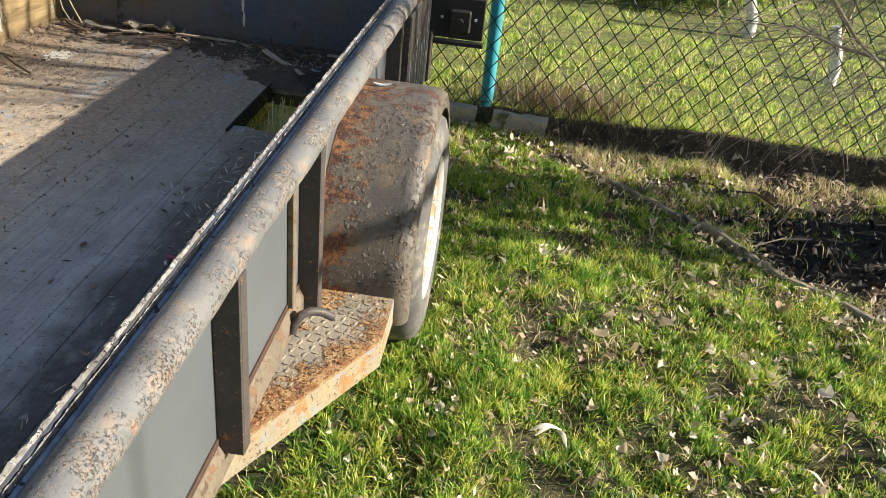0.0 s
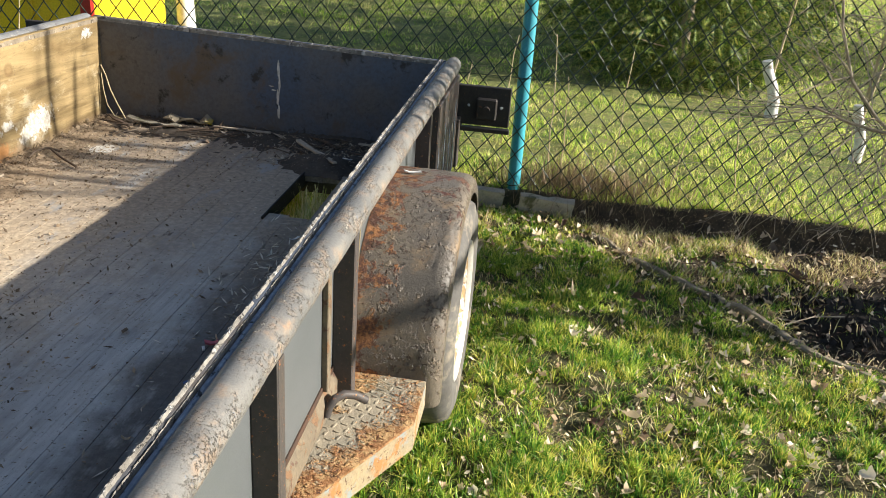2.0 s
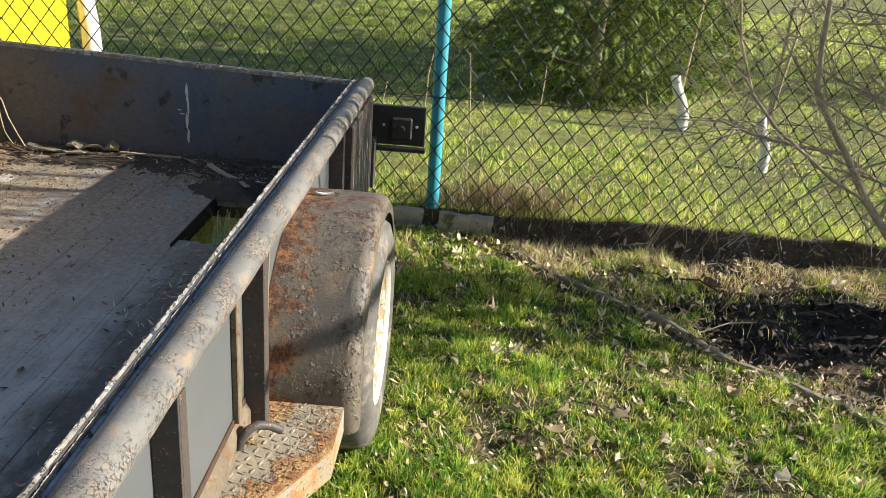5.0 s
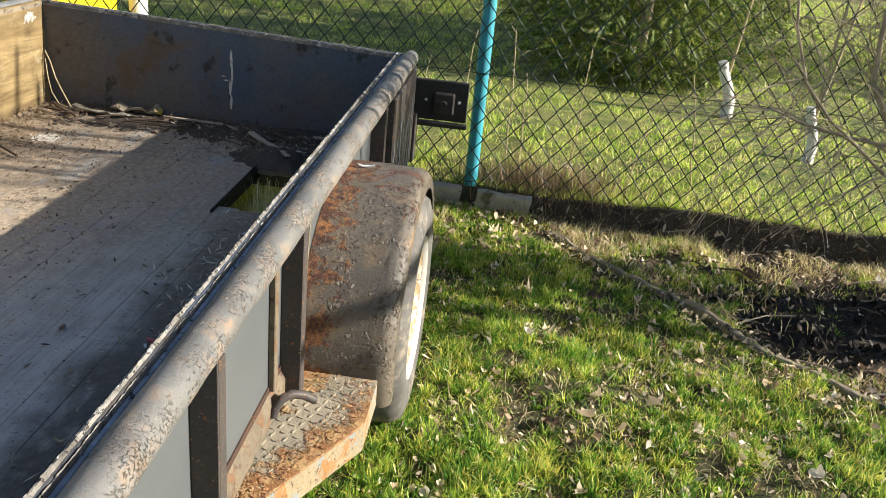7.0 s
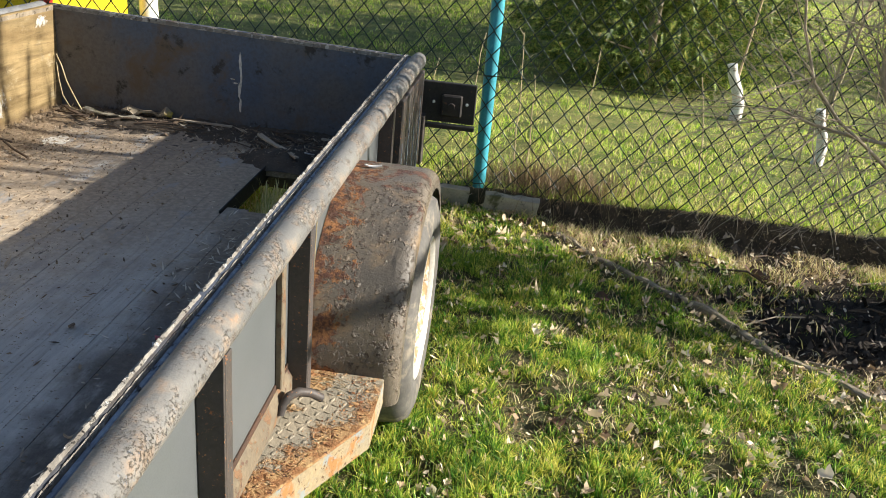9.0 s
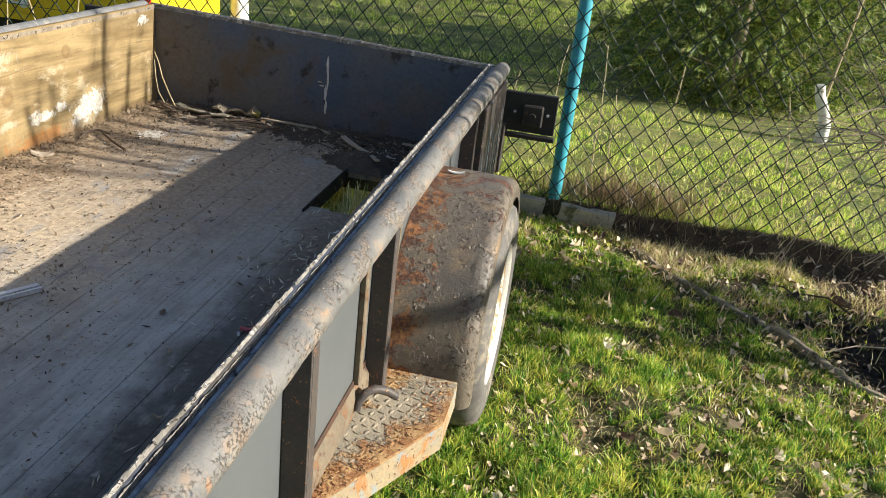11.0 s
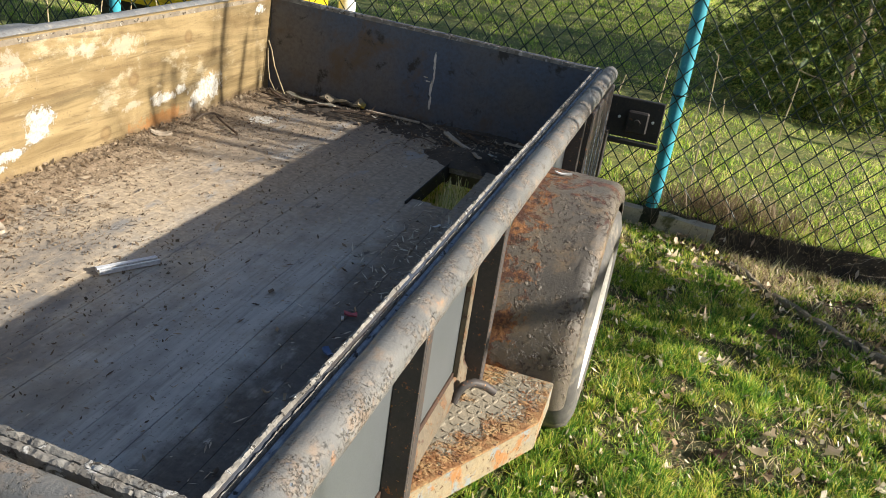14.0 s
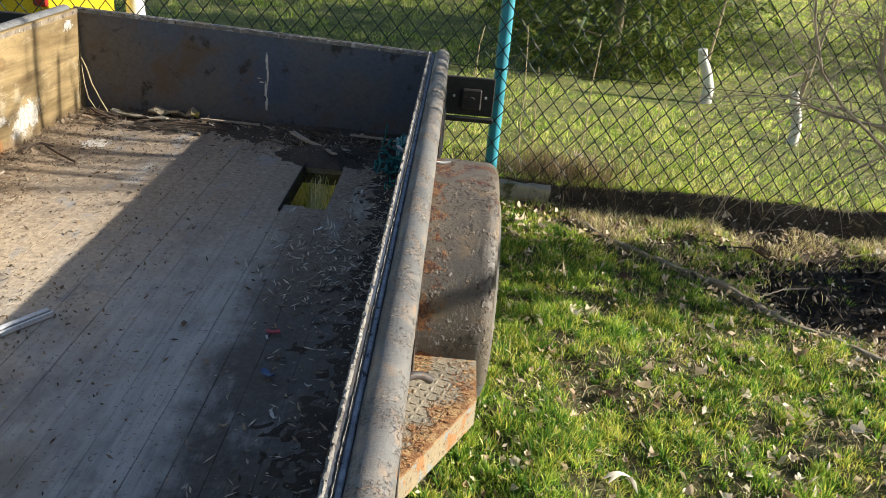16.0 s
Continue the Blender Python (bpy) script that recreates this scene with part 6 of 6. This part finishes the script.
def net():
    rng = random.Random(9)
    bm = bmesh.new()
    for k in range(26):
        p = [Vector((rng.gauss(-0.125, 0.03), rng.gauss(2.56, 0.09), Z + 0.012 + abs(rng.gauss(0, 0.02))))]
        for _ in range(10):
            q = p[-1] + Vector((rng.gauss(0, 0.016), rng.gauss(0, 0.03), rng.gauss(0, 0.012)))
            q.x, q.z = min(max(q.x, -0.2), -0.068), min(max(q.z, Z + 0.003), Z + 0.07)
            p.append(q)
        tube(p, rng.uniform(0.0018, 0.004), 5, bm)
    solo("rope_tangle", bm, m_cyan, (-0.125, 2.56, Z), "tangle of teal net rope in the corner of the bed", "rope", smooth=60)
    stick([(-0.20, 2.80, Z + 0.02), (-0.19, 2.78, 0.45), (-0.185, 2.765, 0.50)], 0.0035, m_cyan, "plastic_stick", "thin teal plastic stick leaning in the corner", "stick")

    bm = bmesh.new()
    bmesh.ops.create_icosphere(bm, subdivisions=4, radius=1.0)
    for v in bm.verts:
        q = v.co.copy()
        fold = 1 + 0.55 * noise.noise(q * 2.1 + Vector((3, 1, 0))) + 0.30 * noise.noise(q * 5.3)
        v.co = Vector((-0.108 + 0.030 * q.x * fold, 2.66 + 0.055 * q.y * fold, Z + 0.055 + 0.050 * q.z * fold))
        v.co.x, v.co.z = min(v.co.x, -0.066), max(v.co.z, Z + 0.002)
    solo("crumpled_bag", bm, m_bag, (-0.108, 2.66, Z), "crumpled pale teal plastic bag in the corner of the bed", "plastic bag", smooth=25)


net()

# aluminium strip
at = (-0.868, 1.262, BED_Z + 0.004)
strip = thing("metal_strip", at, "short dull white aluminium channel strip on the planks", "metal strip")
strip.rotation_euler = (radians(5), 0, radians(59))


def strip_part(name, x0, x1, y0, y1, z0, z1, material, label=""):
    bm = box(x0 + at[0], x1 + at[0], y0 + at[1], y1 + at[1], z0 + at[2], z1 + at[2], 0.0006)
    return part(name, bm, material, strip, label)


strip_part("channel", -0.074, 0.074, -0.014, 0.014, 0.0, 0.004, m_alu)
strip_part("flange", -0.074, 0.074, -0.014, -0.0075, 0.0042, 0.012, m_alu)
strip_part("flange", -0.074, 0.074, 0.002, 0.014, 0.0042, 0.010, m_alu)
# Black insert draws the dark line between the two flanges.
strip_part("groove_insert", -0.073, 0.073, -0.0073, 0.0018, 0.0042, 0.0065, m_black, "black insert along the groove")


def smear(cx, cy, rx, ry, seed):
    r = random.Random(seed)
    bm = bmesh.new()
    ring = [(cx + rx * math.cos(k * math.tau / 26) * r.uniform(0.65, 1.15), cy + ry * math.sin(k * math.tau / 26) * r.uniform(0.65, 1.15)) for k in range(26)]
    lo = [bm.verts.new((*p, BED_Z - 0.001)) for p in ring]
    hi = [bm.verts.new((*p, BED_Z + 0.0022)) for p in ring]
    bm.faces.new(hi)
    for k in range(26):
        bm.faces.new((lo[k], lo[(k + 1) % 26], hi[(k + 1) % 26], hi[k]))
    part("paint_smear", bm, m_white, bed, "worn white paint smear")


smear(-1.24, 2.56, 0.045, 0.06, 3)

# ---- grass below the hole ----


def arching(name, n, xr, yr, high, wide, material, label, seed, spread=0.75):
    """Blades that rise from tufts and bend over in an arc, as one mesh."""
    r = np.random.default_rng(seed)
    tx, ty = r.uniform(*xr, n // 14), r.uniform(*yr, n // 14)
    k = r.integers(0, len(tx), n)
    x, y = tx[k] + r.normal(0, 0.012, n), ty[k] + r.normal(0, 0.012, n)
    h, a = r.uniform(*high, n), r.random(n) * math.tau
    reach = h * r.uniform(0.2, 1.0, n) * spread
    drop = r.uniform(0.0, 0.45, n) * h
    w = r.uniform(*wide, n)
    d = np.stack([np.cos(a), np.sin(a), np.zeros(n)], -1)
    e = np.stack([-np.sin(a), np.cos(a), np.zeros(n)], -1)
    base = np.stack([x, y, ground_z(x, y) - 0.004], -1)
    rows = []
    for f in (0.0, 0.3, 0.55, 0.75, 0.9, 1.0):
        p = base + d * (reach * f ** 1.7)[:, None]
        p[:, 2] += h * math.sin(f * math.pi * 0.5) - drop * max(0.0, f - 0.5) ** 2 * 4
        wf = (w * (1 - f ** 2.2 * 0.95) / 2)[:, None]
        rows += [p - e * wf, p + e * wf]
    v = np.stack(rows, 1).reshape(-1, 3)
    i = np.arange(n)[:, None] * 12
    q = np.concatenate([i + np.array([[2 * j, 2 * j + 1, 2 * j + 3, 2 * j + 2]]) for j in range(5)])
    return tagged(new(name, big_mesh(name, v, q, np.zeros((0, 3), int), material)), label, "grass", kind="stuff")


arching("hole_straw", 900, (-0.62, -0.16), (2.25, 3.25), (0.10, 0.30), (0.003, 0.006), m_straw, "yellow straw under the hole, coloured pale as if sunlit", 17)
arching("hole_grass", 1500, (-0.66, -0.12), (2.25, 3.38), (0.08, 0.26), (0.004, 0.007), m_far_grass, "yellow-green grass growing under the hole", 16)
arching("hole_blades", 360, (-0.41, -0.355), (2.18, 2.48), (0.27, 0.43), (0.003, 0.005), m_straw, "tall grass blades in the hole, coloured pale as if sunlit", 18, 0.16)

# ---- leaves on the lawn ----


def leaf_mesh(seed, material):
    """A curled lobed leaf, about 1 unit long."""
    r = random.Random(seed)
    bm = bmesh.new()
    lobes = r.choice((3, 5, 5, 1))
    c1, c2, tw = r.uniform(0.5, 1.5), r.uniform(-0.5, 0.8), r.uniform(-0.8, 0.8)
    n, ring = 22, []
    mid = bm.verts.new((0, 0, 0))
    inner = []
    for k in range(n):
        a = k * math.tau / n
        rad = (0.5 if lobes == 1 else 0.44 + 0.09 * math.cos(lobes * a)) * r.uniform(0.80, 1.12)
        for sc, store in ((0.5, inner), (1.0, ring)):
            x, y = sc * rad * math.cos(a), sc * rad * math.sin(a) * (0.55 if lobes == 1 else 0.9)
            z = c1 * y * y * 2.2 + c2 * x * x * 0.9 + tw * x * y + r.uniform(-0.05, 0.05) * sc
            store.append(bm.verts.new((x, y, z)))
    for k in range(n):
        j = (k + 1) % n
        bm.faces.new((mid, inner[k], inner[j]))
        bm.faces.new((inner[k], ring[k], ring[j], inner[j]))
    tube([(-0.45, 0, c2 * 0.18), (-0.62, 0.03, c2 * 0.3 + 0.02), (-0.75, 0.02, c2 * 0.3)], 0.014, 4, bm)
    return finish(bm, "dry_leaf", material, 60)


tan_leaves = [leaf_mesh(100 + k, m_leaf) for k in range(8)]
pale_leaves = [leaf_mesh(200 + k, m_pale_leaf) for k in range(3)]
dark_leaves = [leaf_mesh(300 + k, m_dark_leaf) for k in range(3)]
rng = random.Random(66)


def put_leaf(x, y, size, me, label, lift=0.012):
    ob = new("dry_leaf", me)
    ob.location = (x, y, float(ground_z(x, y)) + lift)
    ob.scale = (size, size, size)
    ob.rotation_euler = (rng.gauss(0, 0.35), rng.gauss(0, 0.35), rng.random() * math.tau)
    tagged(ob, label, "leaf", "fallen leaves on the lawn")


put_leaf(0.546, 2.229, 0.050, pale_leaves[0], "pale whitish dry leaf lying on the lawn", 0.025)
put_leaf(0.614, 1.785, 0.055, dark_leaves[0], "dark brown curled leaf on the lawn", 0.02)
put_leaf(0.722, 1.815, 0.062, tan_leaves[0], "tan curled dry leaf on the lawn", 0.025)
put_leaf(0.405, 3.05, 0.055, tan_leaves[1], "tan curled dry leaf on the lawn", 0.025)
put_leaf(1.45, 3.0, 0.12, dark_leaves[1], "dark rotten leaf on the soil bed", 0.025)
put_leaf(0.93, 1.94, 0.055, tan_leaves[2], "tan curled dry leaf on the lawn", 0.025)
put_leaf(0.723, 3.71, 0.06, pale_leaves[1], "pale dry leaf behind the fence", 0.06)
put_leaf(0.80, 2.62, 0.07, dark_leaves[2], "reddish dark leaf in the grass", 0.025)
count = 0
while count < 290:
    x, y = rng.uniform(0.12, 2.5), rng.uniform(0.55, 3.36)
    dens = 0.25 + 0.75 * float(vnoise(np.array(x), np.array(y), 2.6, 81))
    dens *= 1.0 if (y > 2.9 or x > 0.75) else 0.5
    if rng.random() > dens:
        continue
    kind = rng.random()
    size = rng.uniform(0.016, 0.030) if rng.random() < 0.8 else rng.uniform(0.030, 0.046)
    if kind < 0.80:
        put_leaf(x, y, size, rng.choice(tan_leaves), "tan curled dry leaf on the lawn", 0.018)
    elif kind < 0.93:
        put_leaf(x, y, size, rng.choice(pale_leaves), "pale whitish dry leaf lying on the lawn", 0.018)
    else:
        put_leaf(x, y, size * 0.8, rng.choice(dark_leaves), "dark brown rotten leaf on the lawn", 0.012)
    count += 1
for k in range(70):
    x, y = rng.gauss(0.45, 0.28), rng.uniform(2.9, 3.30)
    if x < 0.1 or x > 1.3:
        continue
    put_leaf(x, y, rng.uniform(0.02, 0.045), rng.choice(tan_leaves + dark_leaves * 2), "tan curled dry leaf by the fence foot", 0.02)


def leaf_scatter(name, meshes, x, y, size, lift, material, label, seed):
    """Many small curled leaves, joined into one mesh."""
    r = np.random.default_rng(seed)
    vs, qs, ts, base = [], [], [], 0
    forms = []
    for me in meshes:
        co = np.array([v.co[:] for v in me.vertices])
        forms.append((co, np.array([p.vertices[:] for p in me.polygons if len(p.vertices) == 4]), np.array([p.vertices[:] for p in me.polygons if len(p.vertices) == 3])))
    z = ground_z(x, y) + lift
    for k in range(len(x)):
        co, q, t = forms[k % len(forms)]
        turn = np.array(Euler((r.normal(0, 0.5), r.normal(0, 0.5), r.random() * math.tau)).to_matrix())
        vs.append((co * size[k]) @ turn.T + np.array([x[k], y[k], z[k]]))
        qs.append(q + base), ts.append(t + base)
        base += len(co)
    me = big_mesh(name, np.concatenate(vs), np.concatenate(qs), np.concatenate(ts), material)
    return tagged(new(name, me), label, "leaf litter", kind="stuff")


rg = np.random.default_rng(181)
n = 6400
x, y = rg.uniform(0.10, 2.6, n), rg.uniform(0.45, FENCE_Y - 0.10, n)
near_fence = np.exp(-((y - (FENCE_Y - 0.30)) / 0.17) ** 2)
keep = rg.random(n) < 0.07 + 0.36 * np.clip(vnoise(x, y, 4.6, 182) * 2.2 - 0.9, 0, 1) + 0.35 * near_fence + 0.25 * np.exp(-((bed_line(x, y) - 0.1) / 0.28) ** 2) * (1 - 0.7 * mud(x, y))
x, y = x[keep], y[keep]
dark = (mud(x, y) > 0.3) & (rg.random(len(x)) < 0.75) | (rg.random(len(x)) < 0.22)
size = (rg.gamma(4.0, 0.0034, len(x)) + 0.006) * np.where(bed_line(x, y) > 0.1, 0.8, 1.0)
leaf_scatter("fallen_leaf_scatter", tan_leaves, x[~dark], y[~dark], size[~dark], 0.016, m_leaf, "small curled tan leaves strewn through the grass", 183)
leaf_scatter("rotten_leaf_scatter", dark_leaves, x[dark], y[dark], size[dark], 0.010, m_dark_leaf, "dark rotten leaves on the soil bed", 184)
n = 5200
x, y = rg.uniform(0.75, 2.75, n), rg.uniform(1.6, FENCE_Y - 0.06, n)
keep = (bed_line(x, y) > 0.06) & (rg.random(n) < 0.10 + 0.9 * mud(x, y))
x, y = x[keep], y[keep]
chips("soil_clods", x, y, ground_z(x, y), rg.gamma(2.0, 0.0028, len(x)) + 0.003, rg.uniform(1.0, 1.6, len(x)), 0.9, m_clod, "dark damp clods on the soil bed", "soil", 187)
for k, (x, y, ln, turn) in enumerate([(0.53, 1.375, 0.085, 0.35), (0.545, 1.365, 0.075, 0.75), (0.60, 1.41, 0.055, -1.1), (1.22, 1.33, 0.07, 2.2)]):
    z = float(ground_z(x, y)) + 0.028
    bm = bmesh.new()
    rows = []
    for i in range(9):
        f = i / 8
        c = Vector((x + ln * f * math.cos(turn), y + ln * f * math.sin(turn), z + 0.016 * math.sin(f * math.pi) - 0.008 * f))
        w = Vector((-math.sin(turn), math.cos(turn), 0.3)) * 0.0065 * math.sin(0.25 + f * 2.7)
        rows.append([bm.verts.new(c - w), bm.verts.new(c + Vector((0, 0, 0.002))), bm.verts.new(c + w)])
    for r0, r1 in zip(rows, rows[1:]):
        for j in range(2):
            bm.faces.new((r0[j], r0[j + 1], r1[j + 1], r1[j]))
    solo("strap_leaf", bm, m_pale_leaf, (x, y, z), "long pale green-grey strap leaf on the grass", "leaf", "strap leaves on the lawn", smooth=60)
rg = np.random.default_rng(85)
n = 2600
x, y = rg.uniform(-0.01, 0.165, n), rg.uniform(0.92, 1.40, n)
d = np.where(y > 1.235, 0.173 - x, 0.173 - (1.235 - y) * 0.524 - x)
ok = (d > 0.006) & (rg.random(n) < np.exp(-((d - 0.04) / 0.035) ** 2) + 0.6 * np.exp(-((1.40 - y) / 0.03) ** 2) + 0.5 * (y < 1.06))
x, y = x[ok], y[ok]
chips("rust_flakes", x, y, np.full(len(x), STEP_Z + 0.001), rg.gamma(2.0, 0.0004, len(x)) + 0.0007, rg.uniform(1.0, 2.6, len(x)), 0.12, m_rustflake, "loose rust flakes on the step plate", "rust", 86)
for k in range(8):
    a, ln = rng.uniform(-0.5, 0.5), rng.uniform(0.03, 0.085)
    x, y = rng.uniform(0.0, 0.12), 1.385 - abs(rng.gauss(0, 0.02))
    stick([(x, y, STEP_Z + 0.004), (x + ln * 0.5 * math.cos(a), min(y + ln * 0.5 * math.sin(a), 1.40), STEP_Z + 0.008), (x + ln * math.cos(a), min(y + ln * math.sin(a), 1.40), STEP_Z + 0.004)], 0.0007, m_stemdry, "straw", "short dry straw on the rusty step", "straw", 5)
slab(0.045, 1.84, 0.668, 0.045, 0.010, 0.003, 10, 0, "plastic_scrap", m_paper, "small white scrap on the mudguard", "scrap", 0.004, 15)
rg = np.random.default_rng(82)
n = 11000
x, y = rg.uniform(0.05, 2.6, n), rg.uniform(0.4, 3.38, n)
keep = rg.random(n) < (0.15 + 0.8 * vnoise(x, y, 3, 83) ** 2 + 0.3 * (bed_line(x, y) > 0)) * (1 - 0.8 * mud(x, y))
x, y = x[keep], y[keep]
chips("leaf_litter", x, y, ground_z(x, y) + 0.014, rg.gamma(2.0, 0.0012, len(x)) + 0.0018, rg.uniform(1.2, 3.0, len(x)), 0.8, m_leaf, "scraps of dry leaf in the grass", "litter", 84)
for k in range(34):
    x, y = rng.uniform(0.75, 2.4), rng.uniform(2.2, 3.35)
    if bed_line(x, y) < 0.05:
        continue
    a, ln = rng.random() * math.tau, rng.uniform(0.08, 0.3)
    z = float(ground_z(x, y)) + 0.012
    x2, y2 = x + ln * math.cos(a), min(y + ln * math.sin(a), 3.36)
    stick([(x, y, z), ((x + x2) / 2, (y + y2) / 2, z + 0.015), (x2, y2, float(ground_z(x2, y2)) + 0.012)], rng.uniform(0.002, 0.0045), m_darkbark if k % 2 else m_bark, "twig", "fallen twig on the soil bed", "twig", 5)
